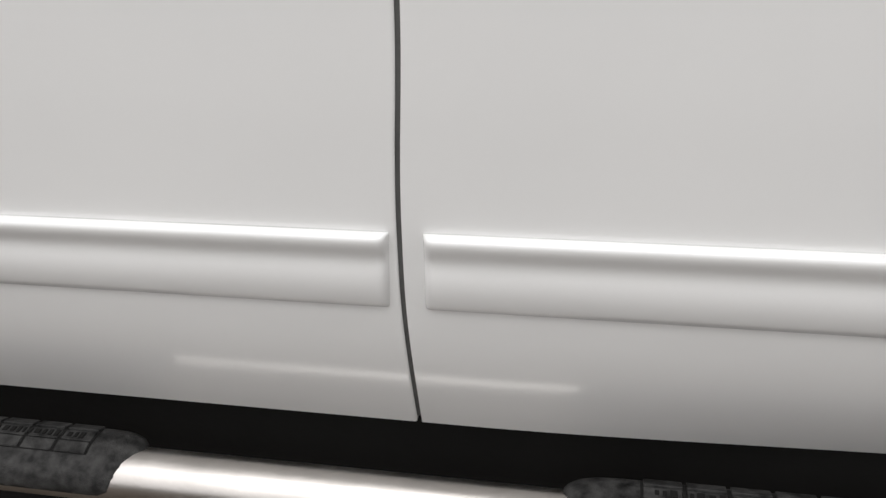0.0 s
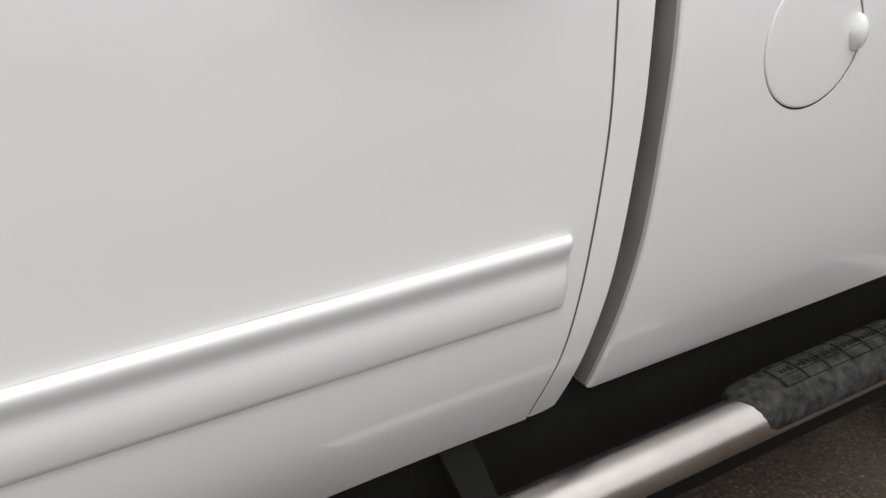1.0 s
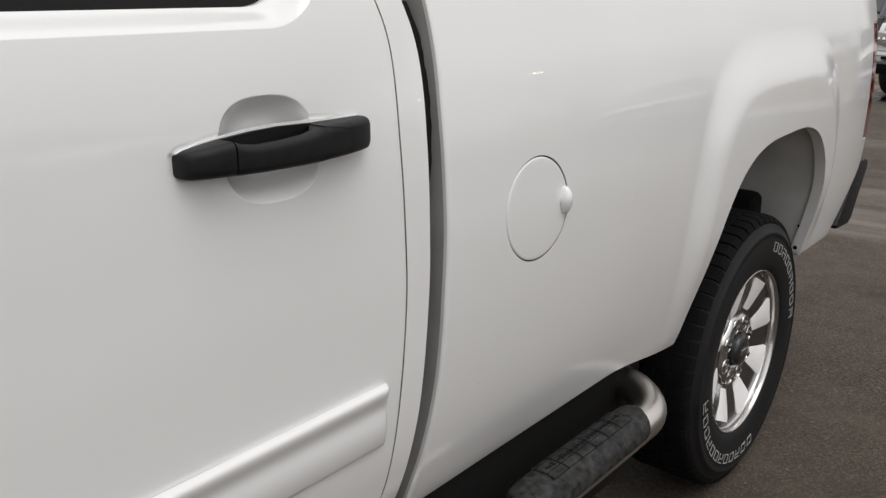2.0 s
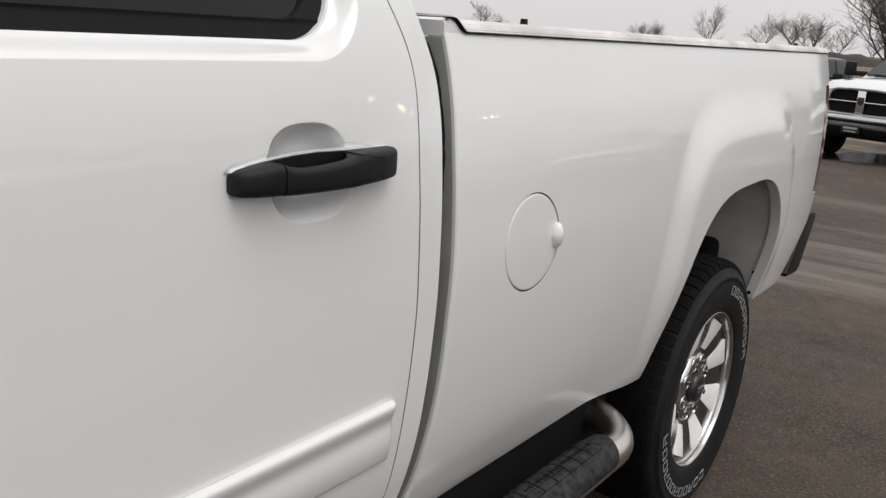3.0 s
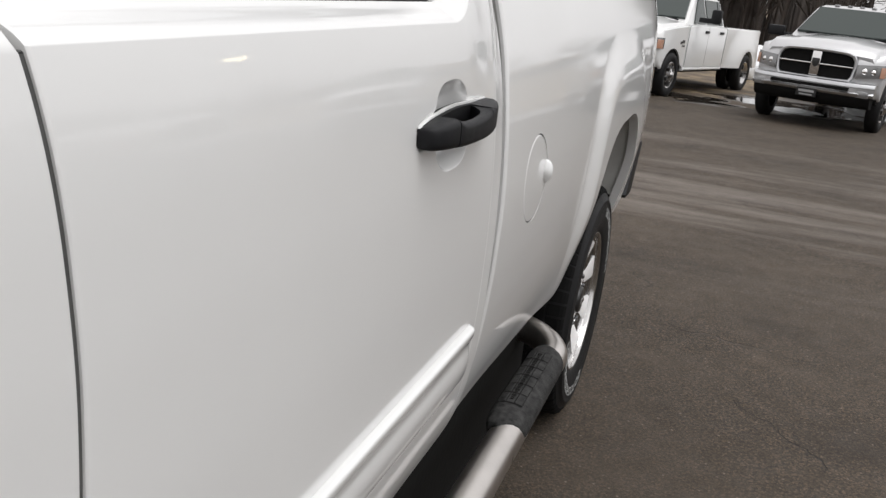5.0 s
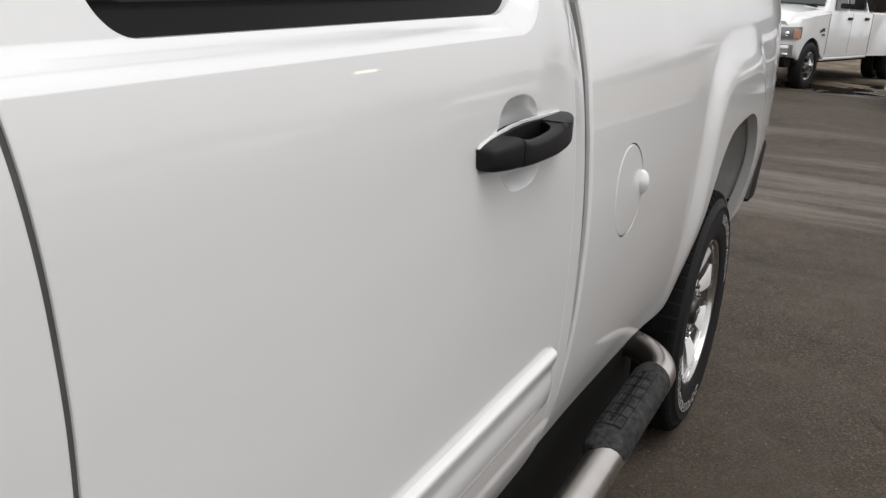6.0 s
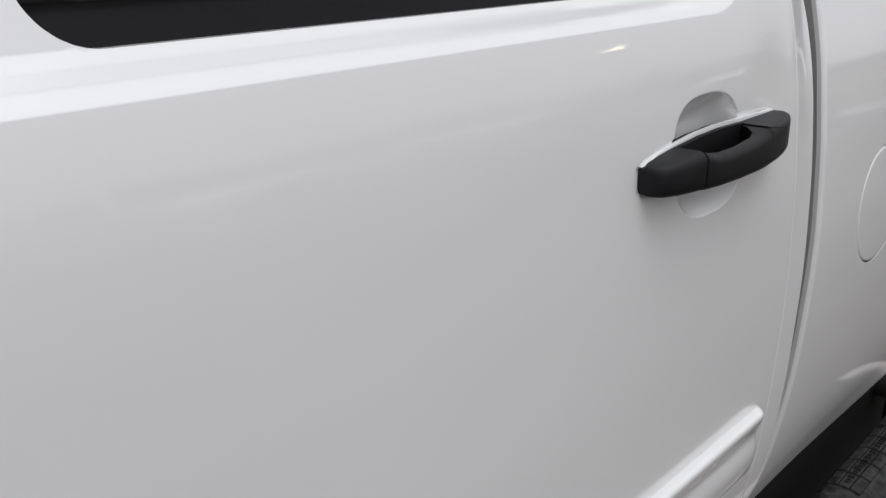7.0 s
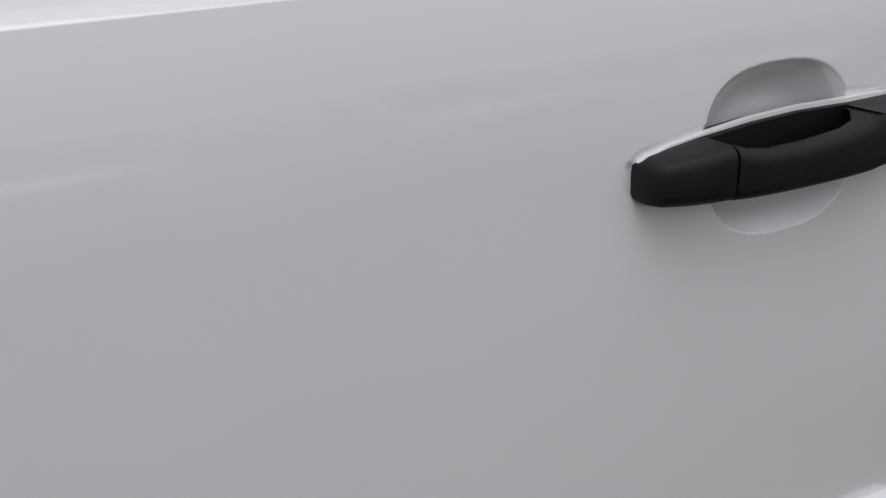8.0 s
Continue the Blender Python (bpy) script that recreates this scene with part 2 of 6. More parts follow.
def ground_mat():
    m = node_mat("asphalt_and_grass", (0.05, 0.045, 0.04), 0.85)
    nt = m.node_tree
    L, N = nt.links.new, nt.nodes.new
    b = nt.nodes["Principled BSDF"]
    geo = N("ShaderNodeNewGeometry")

    def noise_at(scale, detail=4.0, stretch=None, rough=0.55):
        n = N("ShaderNodeTexNoise")
        n.inputs["Scale"].default_value, n.inputs["Detail"].default_value, n.inputs["Roughness"].default_value = scale, detail, rough
        if stretch:
            mp = N("ShaderNodeMapping")
            mp.inputs["Scale"].default_value = stretch
            mp.inputs["Rotation"].default_value = (0, 0, radians(9))
            L(geo.outputs["Position"], mp.inputs["Vector"])
            L(mp.outputs[0], n.inputs["Vector"])
        else:
            L(geo.outputs["Position"], n.inputs["Vector"])
        return n.outputs[0]

    def span(x, a, c, lo=0.0, hi=1.0):
        r = N("ShaderNodeMapRange")
        r.inputs[1].default_value, r.inputs[2].default_value, r.inputs[3].default_value, r.inputs[4].default_value = a, c, lo, hi
        L(x, r.inputs[0])
        return r.outputs[0]

    def mixc(f, a, c, kind="MIX"):
        x = N("ShaderNodeMix")
        x.data_type, x.blend_type = "RGBA", kind
        for sock, v in ((x.inputs[0], f), (x.inputs[6], a), (x.inputs[7], c)):
            if isinstance(v, (float, int)):
                sock.default_value = v
            elif isinstance(v, tuple):
                sock.default_value = (*v, 1)
            else:
                L(v, sock)
        return x.outputs[2]

    def math2(op, a, c):
        x = N("ShaderNodeMath")
        x.operation = op
        for sock, v in zip(x.inputs, (a, c)):
            if isinstance(v, (float, int)):
                sock.default_value = v
            else:
                L(v, sock)
        return x.outputs[0]

    sep = N("ShaderNodeSeparateXYZ")
    L(geo.outputs["Position"], sep.inputs[0])
    fine, mid, big = noise_at(75, 4, None, 0.7), noise_at(9, 5), noise_at(0.7, 4)
    col = mixc(span(fine, 0.40, 0.66), (0.0130, 0.0094, 0.0064), (0.090, 0.0660, 0.0435))
    chips = N("ShaderNodeTexVoronoi")                    # single pale and dark stones in the binder
    chips.inputs["Scale"].default_value = 170
    L(geo.outputs["Position"], chips.inputs["Vector"])
    tone = N("ShaderNodeSeparateColor")
    L(chips.outputs["Color"], tone.inputs[0])
    col = mixc(span(tone.outputs[0], 0.72, 0.98, 0.0, 0.7), col, (0.185, 0.130, 0.083))
    col = mixc(span(tone.outputs[1], 0.75, 0.95, 0.0, 0.7), col, (0.012, 0.010, 0.009))
    col = mixc(span(mid, 0.3, 0.75, 0.0, 0.35), col, (0.034, 0.0254, 0.0172))
    col = mixc(span(big, 0.35, 0.7, 0.0, 0.55), col, (0.056, 0.0426, 0.0298))
    # worn pale and damp dark patches, a stride or two across
    patch = noise_at(1.7, 6, (1.0, 0.7, 1), 0.62)
    col = mixc(span(patch, 0.52, 0.72, 0.0, 0.55), col, (0.088, 0.0675, 0.0485))
    col = mixc(span(patch, 0.47, 0.30, 0.0, 0.60), col, (0.019, 0.0135, 0.0090))
    # few larger pale pebbles
    peb = N("ShaderNodeTexVoronoi")
    peb.inputs["Scale"].default_value = 62
    L(geo.outputs["Position"], peb.inputs["Vector"])
    ptone = N("ShaderNodeSeparateColor")
    L(peb.outputs["Color"], ptone.inputs[0])
    stone = math2("MULTIPLY", span(ptone.outputs[0], 0.92, 0.98), span(math2("ADD", peb.outputs["Distance"], math2("MULTIPLY", fine, 0.3)), 0.47, 0.33))
    col = mixc(math2("MULTIPLY", stone, 0.5), col, (0.27, 0.225, 0.18))
    # pale dried streaks drawn across the lot
    streak = noise_at(1.0, 5, (1.5, 0.16, 1), 0.6)
    zone = math2("MULTIPLY", span(sep.outputs[0], 4.0, 5.6), span(sep.outputs[0], 11.0, 9.0))
    col = mixc(math2("MULTIPLY", span(streak, 0.52, 0.72, 0.0, 0.75), zone), col, (0.205, 0.178, 0.155))
    # hair cracks
    vo = N("ShaderNodeTexVoronoi")
    vo.feature = "DISTANCE_TO_EDGE"
    vo.inputs["Scale"].default_value = 0.45
    warp = N("ShaderNodeVectorMath")
    warp.operation = "ADD"
    wob = N("ShaderNodeTexNoise")
    wob.inputs["Scale"].default_value, wob.inputs["Detail"].default_value = 3.0, 6
    L(geo.outputs["Position"], wob.inputs["Vector"])
    sc = N("ShaderNodeVectorMath")
    sc.operation = "SCALE"
    sc.inputs[3].default_value = 0.5
    L(wob.outputs[1], sc.inputs[0])
    L(geo.outputs["Position"], warp.inputs[0])
    L(sc.outputs[0], warp.inputs[1])
    L(warp.outputs[0], vo.inputs["Vector"])
    crack = math2("MULTIPLY", span(vo.outputs["Distance"], 0.0, 0.006, 1.0, 0.0), span(noise_at(0.9, 2), 0.5, 0.62))
    # one long ragged crack running off behind the rear wheel
    wx, wy = N("ShaderNodeSeparateXYZ"), noise_at(7, 5)
    L(geo.outputs["Position"], wx.inputs[0])
    across = math2("ADD", math2("SUBTRACT", math2("MULTIPLY", wx.outputs[0], 0.663), math2("MULTIPLY", wx.outputs[1], 0.749)), span(wy, 0.0, 1.0, -0.07, 0.07))
    along = math2("SUBTRACT", wx.outputs[1], 0.0)
    near = math2("ABSOLUTE", math2("SUBTRACT", across, 2.297), 0.0)
    long_crack = math2("MULTIPLY", span(near, 0.0015, 0.0045, 1.0, 0.0), math2("MULTIPLY", span(along, -0.38, -0.50), span(noise_at(2.6, 2), 0.36, 0.44)))
    crack = math2("MAXIMUM", crack, math2("MULTIPLY", long_crack, 2.0))
    col = mixc(math2("MULTIPLY", crack, 0.4), col, (0.012, 0.011, 0.01))
    # beyond the lot: mud and straw-coloured grass
    edge = math2("ADD", sep.outputs[0], span(noise_at(0.5, 4), 0.0, 1.0, -0.7, 0.7))
    edge = math2("ADD", edge, math2("MULTIPLY", sep.outputs[1], 0.22))
    far = span(edge, 14.75, 15.05)
    grass = mixc(span(noise_at(22, 6), 0.3, 0.7), (0.13, 0.095, 0.056), (0.31, 0.235, 0.140))
    grass = mixc(span(noise_at(1.3, 4), 0.38, 0.55, 0, 0.85), grass, (0.06, 0.045, 0.035))
    col = mixc(far, col, grass)
    # wet mud and standing water along the edge of the lot
    wet_zone = math2("MULTIPLY", span(edge, 14.3, 14.8), span(edge, 18.4, 16.6))
    wet = math2("MULTIPLY", span(noise_at(0.8, 4), 0.44, 0.5), wet_zone)
    col = mixc(wet, col, (0.03, 0.026, 0.022))
    L(col, b.inputs["Base Color"])
    rough = N("ShaderNodeMix")
    L(wet, rough.inputs[0])
    L(span(mid, 0.2, 0.8, 0.72, 0.95), rough.inputs[2])
    rough.inputs[3].default_value = 0.04
    L(rough.outputs[0], b.inputs["Roughness"])
    bp = N("ShaderNodeBump")
    bp.inputs["Distance"].default_value = 0.006
    L(span(wet, 0, 1, 0.8, 0.03), bp.inputs["Strength"])
    L(math2("SUBTRACT", fine, crack), bp.inputs["Height"])
    L(bp.outputs[0], b.inputs["Normal"])
    return m


GROUND = ground_mat()


# ---- mesh helpers ----
def mesh_ob(name, verts, faces, mat, parent=None, label="", smooth=True):
    me = bpy.data.meshes.new(name)
    me.from_pydata([tuple(map(float, v)) for v in verts], [], [tuple(map(int, q)) for q in faces])
    me.update()
    if smooth:
        me.polygons.foreach_set("use_smooth", [True] * len(me.polygons))
    me.materials.append(mat)
    ob = new(name, me)
    ob.parent = parent
    if label:
        ob["label"] = label
    return ob


def part(name, bm, mat, parent=None, label="", smooth=False, angle=35):
    bmesh.ops.recalc_face_normals(bm, faces=bm.faces)
    me = bpy.data.meshes.new(name)
    bm.to_mesh(me)
    bm.free()
    if smooth:
        me.polygons.foreach_set("use_smooth", [True] * len(me.polygons))
        me.set_sharp_from_angle(angle=radians(angle))
    me.materials.append(mat)
    ob = new(name, me)
    ob.parent = parent
    if label:
        ob["label"] = label
    return ob


def box(bm, x0, x1, y0, y1, z0, z1, bev=0.0, seg=2):
    """Adds one bevelled block."""
    r = bmesh.ops.create_cube(bm, size=1, matrix=Matrix.LocRotScale(((x0 + x1) / 2, (y0 + y1) / 2, (z0 + z1) / 2), None, (x1 - x0, y1 - y0, z1 - z0)))
    if bev:
        bmesh.ops.bevel(bm, geom=list({e for v in r["verts"] for e in v.link_edges}), offset=bev, segments=seg, profile=0.6, affect="EDGES")
    return bm


def loft(bm, rings, closed=True, caps=True):
    """Skins a list of rings of points."""
    made = [[bm.verts.new(p) for p in ring] for ring in rings]
    n = len(made[0])
    for a, c in zip(made, made[1:]):
        for i in range(n if closed else n - 1):
            j = (i + 1) % n
            bm.faces.new((a[i], a[j], c[j], c[i]))
    if caps:
        bm.faces.new(list(reversed(made[0])))
        bm.faces.new(made[-1])
    return bm


def rounded(w, h, r, k=4):
    """A rounded rectangle about the origin, as points (a, b)."""
    pts = []
    for cx, cy, a0 in ((w / 2 - r, h / 2 - r, 0), (-w / 2 + r, h / 2 - r, 90), (-w / 2 + r, -h / 2 + r, 180), (w / 2 - r, -h / 2 + r, 270)):
        for i in range(k + 1):
            a = radians(a0 + 90 * i / k)
            pts.append((cx + r * math.cos(a), cy + r * math.sin(a)))
    return pts


def prism(bm, outline, y0, y1, bev=0.0):
    """Extrudes an outline of (x, z) from y0 to y1."""
    a = [bm.verts.new((x, y0, z)) for x, z in outline]
    c = [bm.verts.new((x, y1, z)) for x, z in outline]
    n = len(outline)
    made = [bm.faces.new(a), bm.faces.new(list(reversed(c)))]
    for i in range(n):
        j = (i + 1) % n
        made.append(bm.faces.new((a[i], c[i], c[j], a[j])))
    if bev:
        bmesh.ops.bevel(bm, geom=list({e for f in made[:2] for e in f.edges}), offset=bev, segments=2, profile=0.6, affect="EDGES")
    return bm


def tube(bm, path, r, n=16):
    """A round bar along a path of points."""
    pts = [Vector(p) for p in path]
    rings = []
    up = Vector((0, 0, 1))
    for i, p in enumerate(pts):
        d = (pts[min(i + 1, len(pts) - 1)] - pts[max(i - 1, 0)]).normalized()
        s = d.cross(up).normalized() if abs(d.dot(up)) < 0.95 else d.cross(Vector((0, 1, 0))).normalized()
        u = s.cross(d)
        rings.append([p + r * (math.cos(2 * math.pi * k / n) * s + math.sin(2 * math.pi * k / n) * u) for k in range(n)])
    return loft(bm, rings)


def lathe(profile, n, axis_y=True):
    """Points and faces of a profile of (radius, y) turned round the y axis."""
    verts, faces = [], []
    m = len(profile)
    for k in range(n):
        a = 2 * math.pi * k / n
        verts += [(r * math.cos(a), y, r * math.sin(a)) for r, y in profile]
    for k in range(n):
        for i in range(m - 1):
            a, c = k * m + i, ((k + 1) % n) * m + i
            faces.append((a, a + 1, c + 1, c))
    return verts, faces


# ---- ground ----
def build_ground():
    bm = bmesh.new()
    rows = [[(x, y, -0.0185 * min(max(x - 5, 0), 55)) for x in (-900, -60, -10, 0, 3, 5, 7, 12, 20, 35, 60, 120, 300, 900)] for y in (-900, -200, -60, -20, -5, 0, 5, 20, 60, 200, 900)]
    loft(bm, rows, closed=False, caps=False)      # level under the truck, falling gently away behind it
    ob = part("ground", bm, GROUND)
    tagged(ob, "dark brown-grey asphalt lot running out into straw grass", "ground", kind="structure")


build_ground()


# ---- body surface of the pickup: y as a function of x and z, seen from -y ----
def curve_of(points, soft):
    """A smooth curve through points, as a function."""
    xs = np.array([p[0] for p in points], float)
    ys = np.array([p[1] for p in points], float)
    fine = np.arange(xs[0] - 4 * soft, xs[-1] + 4 * soft, soft / 12)
    vals = np.interp(fine, xs, ys)
    lo, hi = (ys[1] - ys[0]) / (xs[1] - xs[0]), (ys[-1] - ys[-2]) / (xs[-1] - xs[-2])
    vals = np.where(fine < xs[0], ys[0] + lo * (fine - xs[0]), np.where(fine > xs[-1], ys[-1] + hi * (fine - xs[-1]), vals))
    k = np.exp(-0.5 * (np.arange(-30, 31) / 12.0) ** 2)
    k /= k.sum()
    pad = np.concatenate([vals[0] - (vals[1] - vals[0]) * np.arange(30, 0, -1), vals, vals[-1] + (vals[-1] - vals[-2]) * np.arange(1, 31)])
    vals = np.convolve(pad, k, "valid")
    return lambda x: np.interp(x, fine, vals)


def smooth01(t):
    t = np.clip(t, 0, 1)
    return t * t * (3 - 2 * t)


door_base = curve_of([(0.54, 0.127), (0.56, 0.1135), (0.583, 0.100), (0.60, 0.0905), (0.62, 0.0795), (0.64, 0.0690), (0.66, 0.0590), (0.68, 0.0500), (0.70, 0.0420), (0.72, 0.0355), (0.76, 0.0263), (0.80, 0.0213), (0.84, 0.0180), (0.92, 0.0152), (1.05, 0.0160), (1.2, 0.0205),
                      (1.3, 0.0265), (1.36, 0.0335), (1.41, 0.0435), (1.46, 0.058), (1.6, 0.115), (1.92, 0.27)], 0.02)
bed_base = curve_of([(0.54, 0.135), (0.56, 0.122), (0.58, 0.109), (0.60, 0.0955), (0.62, 0.0855), (0.65, 0.0722), (0.70, 0.0535), (0.75, 0.0415), (0.80, 0.0332), (0.87, 0.0253), (0.95, 0.020), (1.1, 0.017), (1.22, 0.0205), (1.32, 0.029),
                     (1.40, 0.0405), (1.43, 0.0475), (1.45, 0.0530)], 0.015)
door_tuck = curve_of([(0.54, 0.060), (0.583, 0.043), (0.60, 0.0385), (0.62, 0.033), (0.64, 0.027), (0.66, 0.021), (0.68, 0.0158), (0.70, 0.0108), (0.72, 0.0068), (0.76, 0.0018), (0.80, 0.0), (1.92, 0.0)], 0.015)
bed_tuck = curve_of([(0.54, 0.047), (0.58, 0.033), (0.60, 0.0275), (0.65, 0.0145), (0.70, 0.0050), (0.75, 0.0013), (0.80, 0.0), (1.45, 0.0)], 0.015)   # less turned under behind the wheel
seam_front = curve_of([(0.56, -0.016), (0.60, -0.012), (0.66, -0.006), (0.72, -0.003), (0.8, -0.002), (0.97, 0.007), (1.1, 0.020), (1.2, 0.025), (1.3, 0.022), (1.36, 0.018), (1.41, 0.011), (1.9, -0.05)], 0.04)
seam_rear = curve_of([(0.54, 0.925), (0.58, 0.9235), (0.62, 0.919), (0.66, 0.919), (0.70, 0.9230), (0.76, 0.929), (0.80, 0.934), (0.86, 0.9415), (0.92, 0.948), (0.98, 0.955), (1.04, 0.960),
                      (1.10, 0.960), (1.16, 0.960), (1.22, 0.960), (1.28, 0.961), (1.32, 0.964), (1.36, 0.967), (1.40, 0.963), (1.48, 0.932), (1.92, 0.71)], 0.025)
cab_edge = curve_of([(0.54, 0.967), (0.62, 0.9655), (0.66, 0.9648), (0.70, 0.966), (0.74, 0.9695), (0.78, 0.977), (0.82, 0.985), (0.86, 0.991), (0.92, 0.998), (0.98, 1.005), (1.04, 1.011),
                     (1.10, 1.013), (1.16, 1.017), (1.22, 1.021), (1.28, 1.025), (1.32, 1.029), (1.36, 1.032), (1.40, 1.028), (1.485, 0.995), (1.92, 0.81)], 0.025)
bed_edge = curve_of([(0.54, 1.033), (0.60, 1.031), (0.66, 1.0235), (0.72, 1.029), (0.78, 1.037), (0.84, 1.045), (0.92, 1.050), (0.98, 1.052), (1.04, 1.056), (1.10, 1.060), (1.16, 1.062),
                     (1.22, 1.063), (1.28, 1.065), (1.32, 1.068), (1.36, 1.071), (1.40, 1.073), (1.45, 1.071)], 0.025)
# how far the panels lean in towards the back corner of the cab and the front corner of the bed
lean_seam = curve_of([(0.5, 0.0), (1.16, 0.0), (1.22, 0.0015), (1.28, 0.004), (1.32, 0.007), (1.36, 0.009), (1.40, 0.009), (1.92, 0.009)], 0.02)
lean_cab = curve_of([(0.5, 0.0), (1.10, 0.001), (1.16, 0.0035), (1.22, 0.007), (1.28, 0.0115), (1.32, 0.016), (1.36, 0.021), (1.40, 0.023), (1.92, 0.023)], 0.02)
lean_bed = curve_of([(0.5, 0.0), (1.04, 0.001), (1.10, 0.0035), (1.16, 0.006), (1.22, 0.009), (1.28, 0.0122), (1.32, 0.0150), (1.36, 0.0185), (1.40, 0.0235), (1.45, 0.0255)], 0.02)

WHEEL_X, WHEEL_Z = 2.476, 0.401
ARCH_X = 2.475
FUEL_X, FUEL_Z, FUEL_R, FUEL_WIDE = 1.2970, 1.0865, 0.0896, 1.035


def superellipse(x, z, xc, zc, a, b, n):
    return ((np.abs(x - xc) / a) ** n + (np.abs(z - zc) / b) ** n) ** (1.0 / n)


def round_box(x, z, x0, x1, z0, z1, r):
    """Signed distance to a rounded rectangle, negative inside."""
    dx = np.abs(x - (x0 + x1) / 2) - (x1 - x0) / 2 + r
    dz = np.abs(z - (z0 + z1) / 2) - (z1 - z0) / 2 + r
    return np.hypot(np.maximum(dx, 0), np.maximum(dz, 0)) + np.minimum(np.maximum(dx, dz), 0) - r


def window_box(x, z, x0, x1, z0, z1, r0, r1):
    """A window's outline, with corners of radius r0 at the front and r1 at the rear."""
    return np.where(x < (x0 + x1) / 2, round_box(x, z, x0, x1, z0, z1, r0), round_box(x, z, x0, x1, z0, z1, r1))


def shoulder(x, z, rear):
    """The inset of the side above the crease below the windows."""
    d = -round_box(x, z, -6.0, rear, 1.4030, 4.0, 0.105)
    t = np.clip(d / 0.0240, 0, 1)
    return 0.0315 * (t - 0.38 * np.sin(2 * np.pi * t) / (2 * np.pi))


def cab_lean(x, z):
    return lean_seam(z) * smooth01((x - 0.80) / 0.16) + (lean_cab(z) - lean_seam(z)) * smooth01((x - 0.945) / 0.085)


def bed_lean(x, z):
    return lean_bed(z) * (1 - 0.55 * smooth01((x - 1.3) / 1.9))


def door_skin(x, z):
    """The doors' side; towards the front it is turned under less."""
    return door_base(z) - 0.38 * door_tuck(z) * (1 - smooth01((x - 0.05) / 0.75))


def rear_door_y(x, z):
    y = door_skin(x, z) + shoulder(x, z, 0.862) + cab_lean(x, z)
    cup = superellipse(x, z, 0.7375 - 0.10 * (z - 1.265), 1.2675, 0.0700, 0.0620, 2.7)
    deep = np.clip(1.0 - cup, 0, 1)
    hollow = 1 - (1 - np.clip(deep / 0.52, 0, 1)) ** 2
    y = y + 0.024 * hollow
    t = np.clip((x - 0.620) / 0.247, 0, 1)
    swell = np.sin(np.pi * t)
    seat = np.hypot(x - (0.620 + 0.247 * t), z - (1.2685 + 0.0035 * swell + 0.001 * t)) - (0.0150 + 0.0078 * swell + 0.0045 * t)
    return y + 0.0022 * smooth01((0.0060 - seat) / 0.0045) * (1 - smooth01(deep / 0.10))


def front_door_y(x, z):
    return door_skin(x, z) + shoulder(x, z, 9.0)


def corner_y(x, z):
    return door_base(z) + cab_lean(x, z) + 0.0008 * smooth01((cab_edge(z) - x) / 0.05)


def bed_y(x, z):
    s = superellipse(x, z, ARCH_X, 0.45, 0.530, 0.838, 4.0)
    flare = smooth01((1.07 - s) / 0.18) * smooth01((z - 0.56) / 0.34)
    dents = 0.0006 * np.exp(-(((x - 2.98) / 0.04) ** 2 + ((z - 1.20) / 0.04) ** 2)) + 0.0004 * np.exp(-(((x - 3.05) / 0.03) ** 2 + ((z - 1.14) / 0.035) ** 2))
    return bed_base(z) - bed_tuck(z) * smooth01((x - 1.20) / 0.9) + bed_lean(x, z) + dents + 0.018 * np.clip((x - 3.08) / 0.38, 0, 2) ** 2 - 0.023 * flare


